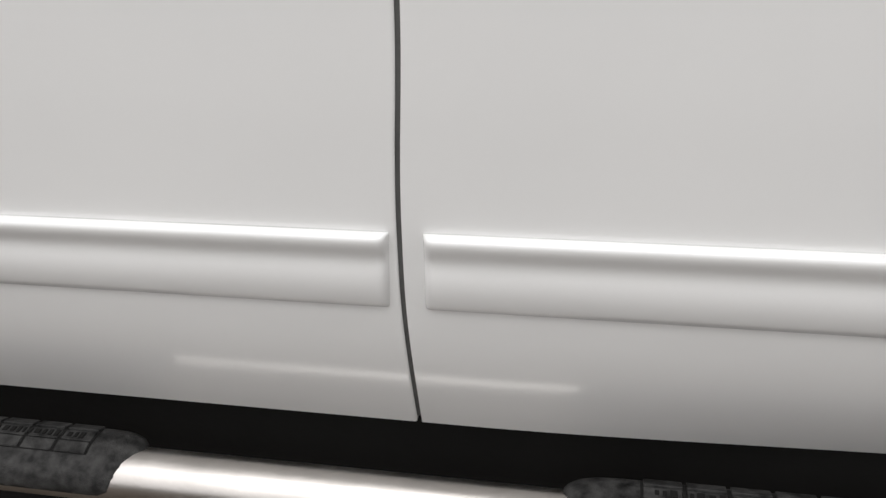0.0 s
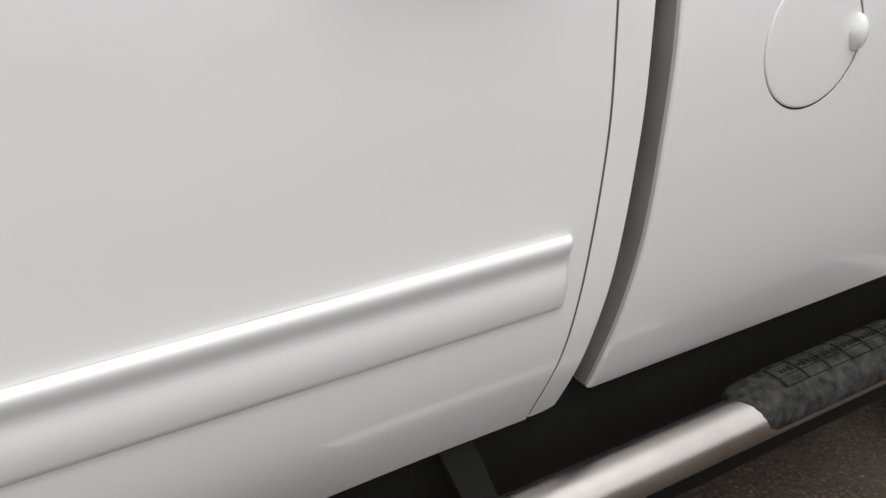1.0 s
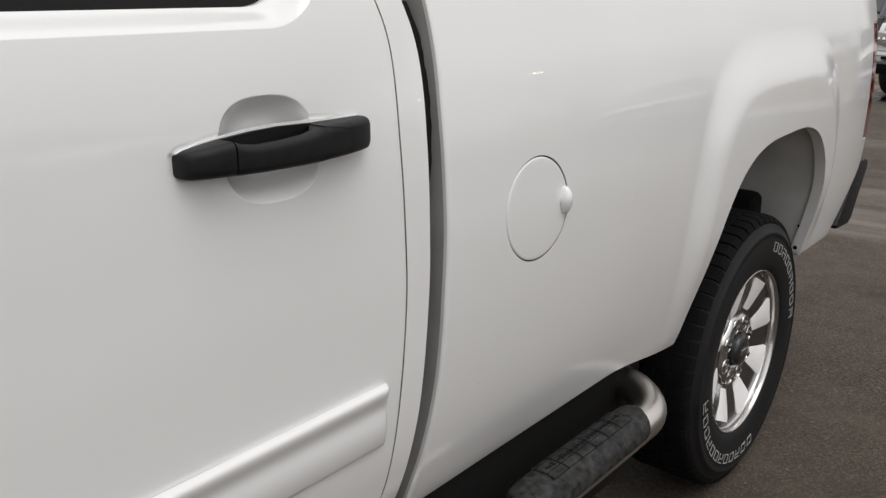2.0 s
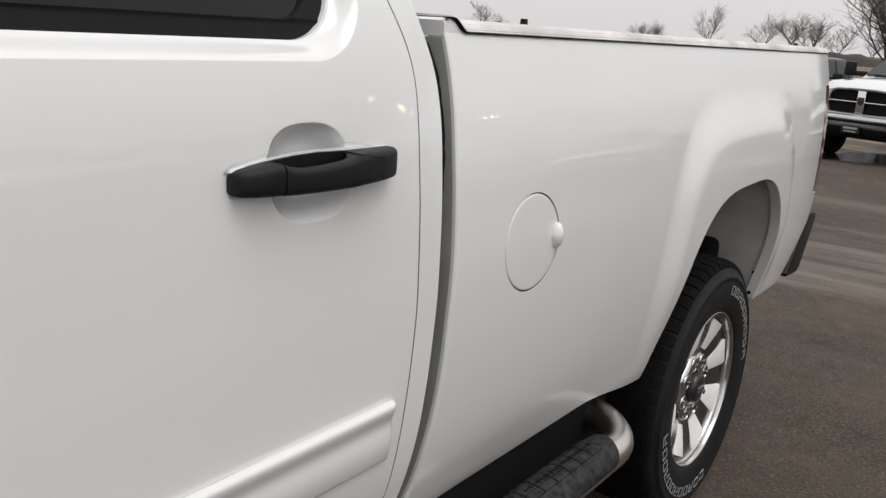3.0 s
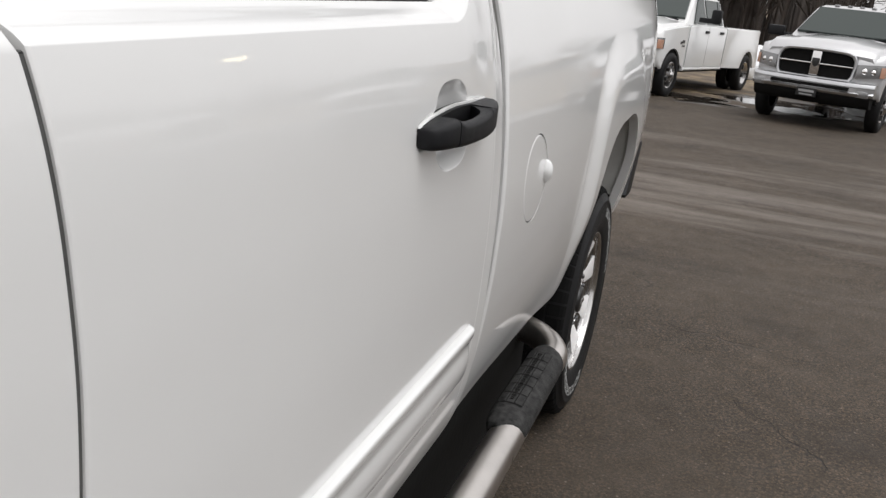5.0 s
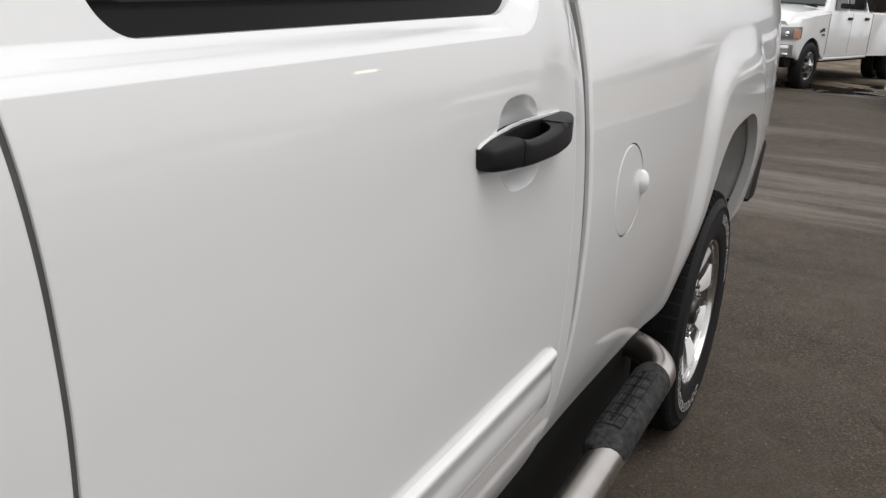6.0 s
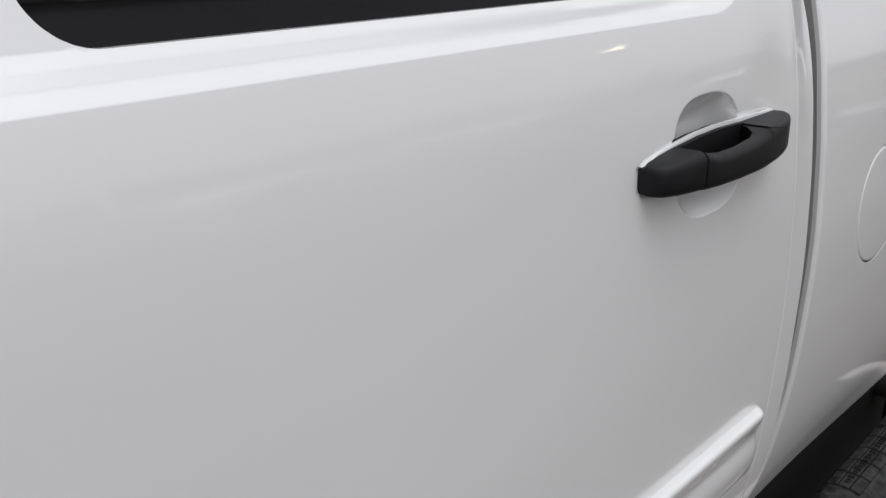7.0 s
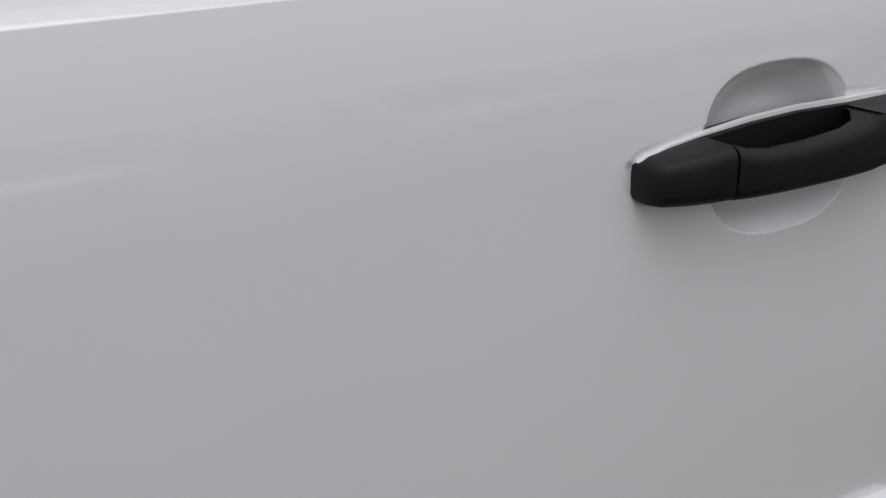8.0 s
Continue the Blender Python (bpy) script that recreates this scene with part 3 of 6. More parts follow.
def skin(name, left, right, z0, z1, yf, mat, parent, step=0.006, holes=(), flange=0.03, label="", edge=0.0035, dense=None):
    """One pressed panel between two edges, with rounded rims, cut-outs and folded-in flanges."""
    rim = [0.0, 0.0006, 0.0016, edge]

    def spaced(a, b, n, lo, hi, k):
        """n steps from a to b, k times finer from lo to hi."""
        g = np.linspace(a, b, 4001)
        w = np.cumsum(1 + (k - 1) * smooth01((g - lo) / 0.02 + 0.5) * smooth01((hi - g) / 0.02 + 0.5))
        w = (w - w[0]) / (w[-1] - w[0])
        m = int(n * (1 + (k - 1) * (hi - lo) / (b - a)))
        return np.interp(np.linspace(0, 1, m), w, g)

    zin = np.linspace(z0 + edge, z1 - edge, max(2, int((z1 - z0) / step)))
    if dense:
        zin = spaced(z0 + edge, z1 - edge, int((z1 - z0) / step), dense[2], dense[3], dense[4])
    zs = np.concatenate([[z0 + r for r in rim[:-1]], zin, [z1 - r for r in reversed(rim[:-1])]])
    wide = float(np.max(right(zs) - left(zs)))
    us = np.linspace(0, 1, max(2, int(wide / step)))
    if dense:
        us = (spaced(0, wide, int(wide / step), dense[0], dense[1], dense[4]) / wide)
    cols = len(us) + 2 * (len(rim) - 1)
    xl, xr = left(zs)[:, None], right(zs)[:, None]
    inner = xl + edge + us[None, :] * (xr - xl - 2 * edge)
    x = np.concatenate([xl + np.array(rim[:-1])[None, :], inner, xr - np.array(rim[-2::-1])[None, :]], 1)
    z = np.repeat(zs[:, None], cols, 1)
    rows = len(zs)
    index = np.arange(rows * cols).reshape(rows, cols)
    quads = np.stack([index[:-1, :-1], index[:-1, 1:], index[1:, 1:], index[1:, :-1]], -1).reshape(-1, 4)
    x, z = x.ravel(), z.ravel()
    keep = np.ones(len(quads), bool)
    for f in holes:
        keep &= f(x[quads].mean(1), z[quads].mean(1)) > 0
    gone = quads[~keep]
    quads = quads[keep]
    used = np.zeros(len(x), bool)
    used[quads.ravel()] = True
    if len(gone):
        cut = np.zeros(len(x), bool)
        cut[gone.ravel()] = True
        cut &= used
        h = 1e-4
        for f in holes:
            near = cut & (np.abs(f(x, z)) < 1.5 * step)
            for _ in range(3):
                v = f(x, z)
                gx, gz = (f(x + h, z) - f(x - h, z)) / (2 * h), (f(x, z + h) - f(x, z - h)) / (2 * h)
                g2 = np.maximum(gx**2 + gz**2, 1e-3)
                x = np.where(near, x - v * gx / g2, x)
                z = np.where(near, z - v * gz / g2, z)

    def full(px, pz):
        d = np.minimum(np.minimum(px - left(pz), right(pz) - px), np.minimum(pz - z0, z1 - pz))
        t = np.clip(edge - d, 0, edge)
        return yf(px, pz) + edge - np.sqrt(np.maximum(edge**2 - t**2, 0))

    y = full(x, z)
    h = 5e-4
    soft = (yf(x + h, z) - yf(x - h, z)) / (2 * h), (yf(x, z + h) - yf(x, z - h)) / (2 * h)
    d = np.minimum(np.minimum(x - left(z), right(z) - x), np.minimum(z - z0, z1 - z))
    lean = np.clip((edge - d) / edge, 0, 1) ** 2
    dl, dr, db, dt = x - left(z), right(z) - x, z - z0, z1 - z
    ex = np.where(np.minimum(dl, dr) <= np.minimum(db, dt), np.where(dl < dr, -1.0, 1.0), 0.0) * lean * 1.0
    ez = np.where(np.minimum(dl, dr) > np.minimum(db, dt), np.where(db < dt, -1.0, 1.0), 0.0) * lean * 1.0
    normal = np.stack([soft[0] + ex, -np.ones_like(x), soft[1] + ez], 1)
    normal /= np.linalg.norm(normal, axis=1)[:, None]
    # folded-in flange along every open edge
    e = np.concatenate([quads[:, [0, 1]], quads[:, [1, 2]], quads[:, [2, 3]], quads[:, [3, 0]]])
    key = np.sort(e, 1)
    _, first, count = np.unique(key[:, 0].astype(np.int64) * len(x) + key[:, 1], return_index=True, return_counts=True)
    rim_edges = e[first[count == 1]]
    new_id = -np.ones(len(x), int)
    new_id[np.nonzero(used)[0]] = np.arange(used.sum())
    verts = np.stack([x, y, z], 1)[used]
    normals = normal[used]
    faces = [tuple(q) for q in new_id[quads]]
    base = len(verts)
    ring = np.unique(rim_edges)
    at = {int(v): base + i for i, v in enumerate(ring)}
    top = np.stack([x, y, z], 1)[ring]
    deep = top + (0, flange, 0)
    verts = np.concatenate([verts, top, deep])
    n_ring = len(ring)
    for a, c in rim_edges:
        p, q = at[int(a)], at[int(c)]
        faces.append((q, p, p + n_ring, q + n_ring))
    ob = mesh_ob(name, verts, faces, mat, parent, label)
    me = ob.data
    own = np.empty(len(me.vertices) * 3)
    me.vertices.foreach_get("normal", own)
    own = own.reshape(-1, 3)
    own[: len(normals)] = normals
    me.normals_split_custom_set_from_vertices([tuple(v) for v in own])
    return ob


def const(v):
    return lambda z: np.full_like(np.asarray(z, float), v)


truck = new("pickup_truck")
tagged(truck, "white crew-cab pickup with black handles and chrome wheels parked on asphalt", "pickup truck")

# ---- doors, cab corner, bed side ----
GAP = 0.0030
rear_window = lambda x, z: window_box(x, z, 0.116, 0.834, 1.4262, 1.84, 0.040, 0.085)
front_window = lambda x, z: round_box(x, z, -1.02, -0.12, 1.4275, 1.84, 0.05)
door_bottom = lambda x, z: z - 0.5735 - 0.007 * smooth01((x - 0.05) / 0.75)
rear_door = skin("rear_door", lambda z: seam_front(z) + GAP, lambda z: seam_rear(z) - 0.0017, 0.566, 1.90, rear_door_y, WHITE, truck, 0.006, [rear_window, door_bottom], 0.03, "", 0.0025, (0.60, 0.900, 1.195, 1.475, 4.2))
front_door = skin("front_door", const(-1.16), lambda z: seam_front(z) - GAP, 0.566, 1.90, front_door_y, WHITE, truck, 0.011, [front_window, door_bottom], 0.03)
corner_cut = lambda x, z: z - 0.581 - 0.5 * (x - 0.955 + np.sqrt((x - 0.955) ** 2 + 0.0002))
skin("cab_corner", lambda z: seam_rear(z) + 0.0017, cab_edge, 0.566, 1.90, corner_y, WHITE, truck, 0.004, [corner_cut], 0.012, "", 0.003)


def bed_arch(x, z):
    aft = x - ARCH_X
    z = z - 0.06 * 0.5 * (aft + np.sqrt(aft * aft + 0.01)) * smooth01((z - 0.7) / 0.25)
    return (superellipse(x, z, ARCH_X, 0.40, 0.458, 0.668, 3.0) - 1) * 0.5


def bed_bottom(x, z):
    low = 0.594 + 0.028 * smooth01((x - 1.20) / 0.62) - 0.040 * smooth01((x - 1.66) / 0.36)
    low = np.where(x > 2.6, 0.60, low)
    return z - low


def bed_tail_cut(x, z):
    return (z - 0.630) * 0.70 - (x - 3.272) * 0.72


bed_side = skin("bed_side", bed_edge, const(3.46), 0.555, 1.449, bed_y, WHITE, truck, 0.006,
                [lambda x, z: np.hypot((x - FUEL_X) / FUEL_WIDE, z - FUEL_Z) - FUEL_R - 0.0019, bed_arch, bed_bottom, bed_tail_cut, lambda x, z: round_box(x, z, 3.382, 3.62, 0.928, 1.338, 0.02)], 0.032, "", 0.006)

# ---- the fuel filler door, round, with its finger bump ----
def disc_panel(name, xc, zc, r, yf, mat, parent):
    rs = np.concatenate([[0.0], np.linspace(0.006, r - 0.003, 16), [r - 0.0015, r - 0.0005, r]])
    drop = np.concatenate([np.zeros(17), [0.0003, 0.0010, 0.0024]])
    n = 96
    verts = [(xc, float(yf(xc, zc)), zc)]
    faces = []
    for rr, dd in zip(rs[1:], drop[1:]):
        for k in range(n):
            a = 2 * math.pi * k / n
            px, pz = xc + FUEL_WIDE * rr * math.cos(a), zc + rr * math.sin(a)
            verts.append((px, float(yf(px, pz)) + dd, pz))
    for k in range(n):
        verts.append((verts[-n][0], verts[-n][1] + 0.02, verts[-n][2]))
    for k in range(n):
        faces.append((0, 1 + k, 1 + (k + 1) % n))
    for i in range(len(rs) - 1):
        for k in range(n):
            a, c = 1 + i * n + k, 1 + i * n + (k + 1) % n
            faces.append((a, a + n, c + n, c))
    return mesh_ob(name, verts, faces, mat, parent)


disc_panel("fuel_door", FUEL_X, FUEL_Z, FUEL_R - 0.0006, bed_y, WHITE, bed_side)


# flat black plate behind the filler door, to darken its gap
bm = bmesh.new()
bmesh.ops.create_cone(bm, cap_ends=True, segments=48, radius1=FUEL_R + 0.012, radius2=FUEL_R + 0.012, depth=0.006, matrix=Matrix.Translation((FUEL_X, 0.045, FUEL_Z)) @ Matrix.Rotation(radians(90), 4, "X"))
part("filler_cup", bm, UNDER, bed_side, smooth=True)


def fuel_gap_shade():
    """A dark ring laid in the gap round the filler door as its shade."""
    bm = bmesh.new()
    ring = []
    for k in range(96):
        a = 2 * math.pi * k / 96
        row = []
        for r in (FUEL_R - 0.0012, FUEL_R + 0.0040):
            px, pz = FUEL_X + FUEL_WIDE * r * math.cos(a), FUEL_Z + r * math.sin(a)
            y = float(bed_y(px, pz))
            row += [(px, y + 0.0022, pz), (px, y + 0.012, pz)]
        ring.append([row[0], row[2], row[3], row[1]])
    loft(bm, ring + ring[:1], caps=False)
    bmesh.ops.remove_doubles(bm, verts=bm.verts, dist=1e-5)
    part("filler_seal", bm, TRIM, bed_side, "thin black ring for the shade in the gap", smooth=True)


fuel_gap_shade()


def finger_bump():
    bm = bmesh.new()
    bmesh.ops.create_uvsphere(bm, u_segments=28, v_segments=18, radius=1)
    for v in bm.verts:
        v.co = Vector((v.co.x * 0.0135 * (1 - 0.25 * abs(v.co.z)), v.co.y * 0.0155, v.co.z * 0.025))
    bmesh.ops.translate(bm, verts=bm.verts, vec=(1.3765, 0.019, 1.0885))
    part("finger_bump", bm, WHITE, bed_side, smooth=True, angle=60)


finger_bump()


# ---- side mouldings ----
MOULD = [(0.9015, -0.004), (0.9012, 0.0085), (0.9002, 0.0125), (0.8980, 0.0148), (0.8945, 0.0156), (0.8905, 0.0152), (0.8865, 0.0142), (0.8825, 0.0128),
         (0.8785, 0.0113), (0.8745, 0.0100), (0.8705, 0.0091), (0.8660, 0.0088), (0.8610, 0.0093), (0.8550, 0.0105), (0.8480, 0.0117), (0.8380, 0.0124), (0.8270, 0.0118), (0.8130, 0.0097),
         (0.8055, 0.0074), (0.8026, 0.0042), (0.8016, -0.004)]
MOULD = [(0.9070 - 1.015 * (0.9015 - z), out) for z, out in MOULD]


def moulding(parent, x0, x1, slope0, slope1):
    """A ribbed strip; its ends fall away in a short mitre."""
    stations = [(0.0, 0.0), (0.0012, 0.35), (0.0035, 0.72), (0.0075, 0.93), (0.012, 1.0)]
    xs = [(d, f, 0) for d, f in stations] + [(None, 1.0, 0)] * 24 + [(d, f, 1) for d, f in reversed(stations)]
    bm = bmesh.new()
    rings = []
    mids = np.linspace(0, 1, 26)[1:-1]
    m = 0
    for d, f, side in xs:
        ring = []
        for z, out in MOULD:
            lo, hi = x0 + slope0 * (0.901 - z), x1 - slope1 * (0.901 - z)
            if d is None:
                px = lo + 0.012 + mids[m] * (hi - lo - 0.024)
            else:
                px = hi - d if side else lo + d
            ring.append((px, float(door_base(z)) + 0.002 - max(out, -0.004) * (f if out > 0 else 1), z))
        if d is None:
            m += 1
        rings.append(ring)
    loft(bm, rings, closed=False, caps=False)
    part("side_moulding", bm, WHITE, parent, "white ribbed body-side moulding", smooth=True, angle=50)
    # grey strip along the top edge, painted in as the gap's shadow
    bm = bmesh.new()
    top = MOULD[0][0]
    loft(bm, [[(x, float(door_base(z)) + y, z) for y, z in ((0.003, top - 0.001), (-0.0007, top - 0.001), (-0.0006, top + 0.0011), (0.003, top + 0.0011))] for x in np.linspace(x0 + 0.002, x1 - 0.002, 12)])
    part("adhesive_edge", bm, JAMB, parent, "thin grey line for the shadow over the moulding")


moulding(rear_door, 0.030, 0.911, -0.06, 0.03)
moulding(front_door, -1.13, -0.007, 0.1, 0.09)


# ---- door handle ----
HANDLE_LINE = ((0.784, 0.798, 0.815, 0.836, 0.852, 0.868, 0.878, 0.8848, 0.8872), (-0.0175, -0.0160, -0.0136, -0.0095, -0.0056, -0.0004, 0.004, 0.009, 0.013))


def handle_out(x):
    return float(np.interp(x, *HANDLE_LINE))


def handle_slant(x):
    return 1.2838 + 0.0080 * (0.8362 - x) / 0.0482


def door_handle(parent):
    stations = [  # x, bottom, top, outermost y
        (0.6060, 1.2575, 1.2770, 0.021), (0.6068, 1.2552, 1.2800, 0.012), (0.6090, 1.2540, 1.2820, 0.005), (0.6150, 1.2532, 1.2840, -0.001),
        (0.630, 1.2528, 1.2864, -0.007), (0.645, 1.2525, 1.2884, -0.0105), (0.6605, 1.2522, 1.2900, -0.0125)]
    bm = bmesh.new()

    def section(x, zb, zt, yo, back=0.026, r=0.009):
        w, hgt = back - yo, zt - zb
        r = min(r, 0.45 * w, 0.45 * hgt)
        return [(x, (back + yo) / 2 + a, (zb + zt) / 2 + c) for a, c in rounded(w, hgt, r, 4)]

    loft(bm, [section(*s) for s in stations])
    part("handle_cap", bm, BLACK, parent, smooth=True, angle=50)
    def shaped(x, zb, zt, yo, back, low, high):
        """A section with its outer lower and upper corners rounded by radii of their own."""
        low, high = (min(r, 0.8 * (back - yo), 0.48 * (zt - zb)) for r in (low, high))
        ring = [(x, back, zb), (x, back, zt)]
        ring += [(x, yo + high - high * math.sin(a), zt - high + high * math.cos(a)) for a in np.linspace(0, math.pi / 2, 6)]
        ring += [(x, yo + low - low * math.cos(a), zb + low - low * math.sin(a)) for a in np.linspace(0, math.pi / 2, 6)]
        return ring

    # the pull: a bar in front of the pocket, its far end cut on a slant under the end piece
    bm = bmesh.new()
    bar = [(0.6624, 1.2522, 1.2894, -0.0130, 0.012), (0.668, 1.2520, 1.2872, -0.0148, 0.006), (0.676, 1.2518, 1.2848, -0.0160, -0.002), (0.690, 1.2516, 1.2836, -0.0178, -0.007),
           (0.720, 1.2512, 1.2842, -0.0192, -0.0085), (0.755, 1.2508, 1.2860, -0.0192, -0.007), (0.772, 1.2506, 1.2880, -0.0185, -0.002), (0.784, 1.2506, 1.2902, -0.0175, 0.010)]
    rings = [shaped(x, zb, zt, yo, bk, 0.0085, 0.0085) for x, zb, zt, yo, bk in bar]
    def face(x, z0, z1, back=0.024, levels=12):
        """A section between two heights of the handle's rounded outer face."""
        fall = 0.011 - math.sqrt(max(0.0, 0.011**2 - max(0.0, x - 0.8762) ** 2))
        low, high = 1.2508 + fall, 1.2922 - fall
        ring = [(x, back, max(z0, low)), (x, back, min(z1, high))]
        for z in np.linspace(min(z1, high), max(z0, low), levels):
            d = min(0.008, high - z, z - low)
            ring.append((x, handle_out(x) + 0.008 - math.sqrt(max(0.0, 0.008**2 - (0.008 - d) ** 2)), z))
        return ring

    for x in (0.791, 0.797, 0.804, 0.815, 0.826, 0.8355):
        rings.append(face(x, 1.2508, handle_slant(x) - 0.0004))
    loft(bm, rings)
    part("handle_pull", bm, BLACK, parent, smooth=True, angle=50)
    # the end piece, its edge running on a slant from the pocket and then straight down
    bm = bmesh.new()
    loft(bm, [face(x, handle_slant(x) + 0.0002, 1.30) for x in (0.7895, 0.796, 0.804, 0.815, 0.826, 0.8361)])
    loft(bm, [face(x, 1.24, 1.30, 0.026, 20) for x in (0.8361, 0.844, 0.852, 0.860, 0.868, 0.8740, 0.8785, 0.8820, 0.8848, 0.8862, 0.8869)])
    part("handle_end", bm, BLACK, parent, smooth=True, angle=50)
    # the white lip that the handle sits on
    bm = bmesh.new()
    lip = [(0.6100, 1.2580), (0.618, 1.2540), (0.662, 1.2510), (0.80, 1.2500), (0.85, 1.2510), (0.884, 1.2580), (0.8860, 1.2850), (0.876, 1.2938), (0.830, 1.2946),
           (0.785, 1.2955), (0.745, 1.2965), (0.705, 1.2952), (0.660, 1.2906), (0.635, 1.2875), (0.617, 1.2840), (0.6090, 1.2785)]
    prism(bm, lip, 0.0232, 0.0290, 0.0018)
    part("handle_surround", bm, WHITE, parent, "thin white lip round the handle", smooth=True)
    # backing plate with the pocket's rear wall
    bm = bmesh.new()
    outline = [(0.6065, 1.2560), (0.618, 1.2518), (0.662, 1.2492), (0.665, 1.2505), (0.80, 1.2478), (0.806, 1.2492), (0.85, 1.2490), (0.880, 1.256), (0.880, 1.2810), (0.868, 1.2880), (0.825, 1.2905),
               (0.785, 1.2928), (0.745, 1.2940), (0.705, 1.2928), (0.660, 1.2892), (0.635, 1.2860), (0.617, 1.2828), (0.6075, 1.278)]
    prism(bm, outline, 0.0175, 0.036, 0.0015)
    part("handle_base", bm, TRIM, parent, smooth=True)


door_handle(rear_door)


# ---- windows ----
def window(parent, hole, x0, x1, yf, step):
    glass = lambda x, z: window_box(x, z, x0 + 0.010, x1 - 0.030, 1.4520, 1.832, 0.03, 0.06)
    seal_y = lambda x, z: yf(x, z) + 0.007 - 0.003 * np.exp(-(((z - 1.4500) / 0.0022) ** 2))
    skin("window_seal", const(x0 - 0.02), const(x1 + 0.02), 1.412, 1.86, seal_y, TRIM, parent, step, [glass], 0.012, "matt black window seal and belt strip", 0.002)
    pane = lambda x, z: yf(x, z) + 0.014
    skin("pane", const(x0), const(x1), 1.44, 1.845, pane, TINT, parent, 0.03, (), 0.003, "dark tinted side glass", 0.001)


window(rear_door, rear_window, 0.116, 0.834, lambda x, z: door_base(z) + 0.0315, 0.005)
window(front_door, front_window, -1.02, -0.12, lambda x, z: door_base(z) + 0.0315, 0.02)


# ---- inner cab shell behind the gaps ----
def block(name, mat, dims, bev=0.01, label="", parent=truck):
    bm = bmesh.new()
    box(bm, *dims, bev)
    return part(name, bm, mat, parent, label, smooth=True)


jamb_y = lambda x, z: door_skin(x, z) + 0.033 + 0.0315 * smooth01((z - 1.39) / 0.04)
skin("door_jamb", const(-0.075), const(0.075), 0.675, 1.42, jamb_y, JAMB, truck, 0.03, (), 0.01)
# black sheet behind the rear seam: the gap's shade is in its colour
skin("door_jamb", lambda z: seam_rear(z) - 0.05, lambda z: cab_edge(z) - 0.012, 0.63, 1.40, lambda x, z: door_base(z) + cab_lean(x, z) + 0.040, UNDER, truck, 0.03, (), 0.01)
# dark strips just below the skin, coloured as the shade of the narrow gaps
skin("seam_seal", lambda z: seam_front(z) - 0.010, lambda z: seam_front(z) + 0.010, 0.585, 1.40, lambda x, z: door_skin(x, z) + 0.0048, SEAM_GREY, truck, 0.004, (), 0.004, "thin dark strip for the shade in the door gap", 0.001)
skin("seam_seal", lambda z: seam_rear(z) - 0.0034, lambda z: seam_rear(z) + 0.0034, 0.588, 1.86, lambda x, z: door_base(z) + cab_lean(x, z) + 0.0022, SEAM_GREY, truck, 0.004, (), 0.004, "thin dark strip for the shade in the door gap", 0.001)
# rocker drawn down as a black wall for the deep shade under the truck
block("rocker_panel", UNDER, (-1.2, 1.955, 0.128, 0.19, 0.24, 0.60), 0.02)
block("underbody", UNDER, (-2.2, 3.2, 0.36, 1.70, 0.42, 0.60), 0.03)
block("frame_rail", UNDER, (-1.25, 2.02, 0.20, 0.36, 0.27, 0.64), 0.02)
block("frame_rail", UNDER, (2.02, 3.35, 0.36, 0.44, 0.36, 0.62), 0.01)
block("inner_floor", UNDER, (-1.15, 0.95, 0.12, 1.95, 0.66, 0.70), 0.005)
# cab wall coloured black so the gap to the bed looks shaded
block("cab_back", UNDER, (0.955, 0.985, 0.16, 1.91, 0.66, 1.40), 0.01)
block("bench_seat", TRIM, (0.35, 0.90, 0.30, 1.77, 0.72, 1.30), 0.08)
# bed front wall, box and tailgate


def bed_front():
    zs = np.linspace(0.600, 1.437, 60)
    bm = bmesh.new()
    rings = []
    for z in zs:
        x = float(bed_edge(z))
        y0 = float(bed_base(z) + lean_bed(z)) + 0.006
        rings.append([(x - 0.0015, y0 + 0.005, z), (x - 0.0015, 1.035, z), (x + 0.06, 1.035, z), (x + 0.06, y0 + 0.075, z), (x + 0.001, y0 + 0.075, z)])
    loft(bm, rings)
    return part("bed_front", bm, SHADED_WHITE, truck, "front wall of the cargo bed, its white greyed for shade", smooth=True)


bed_front()
block("bed_floor", TRIM, (1.12, 3.40, 0.44, 1.63, 0.92, 0.95), 0.004, "black bed floor")
block("bed_inner_wall", JAMB, (1.12, 3.40, 0.135, 0.15, 1.10, 1.44), 0.004)
block("tailgate", WHITE, (3.40, 3.485, 0.13, 1.94, 0.90, 1.45), 0.012)


def corner_top(x):
    """The bed's front corner stands up to the cap's top and falls away behind it."""
    return 1.4680 - 0.0215 * float(smooth01((x - 1.084) / 0.040))


def bed_corner():
    bm = bmesh.new()
    rings = []
    for x in np.linspace(1.0700, 1.130, 16):
        y, top = float(bed_y(x, 1.444)) + 0.0015, corner_top(x)
        r = min(0.006, 0.45 * (top - 1.440))
        front = 0.004 * max(0.0, (1.078 - x) / 0.008)
        rings.append([(x, y + front, 1.440)] + [(x, y + front + r - r * math.cos(a), top - r - front + r * math.sin(a)) for a in np.linspace(0, math.pi / 2, 5)] + [(x, 0.15, top - front), (x, 0.15, 1.440)])
    loft(bm, rings)
    part("bed_corner", bm, WHITE, truck, "rounded white front corner of the bed", smooth=True, angle=50)


bed_corner()


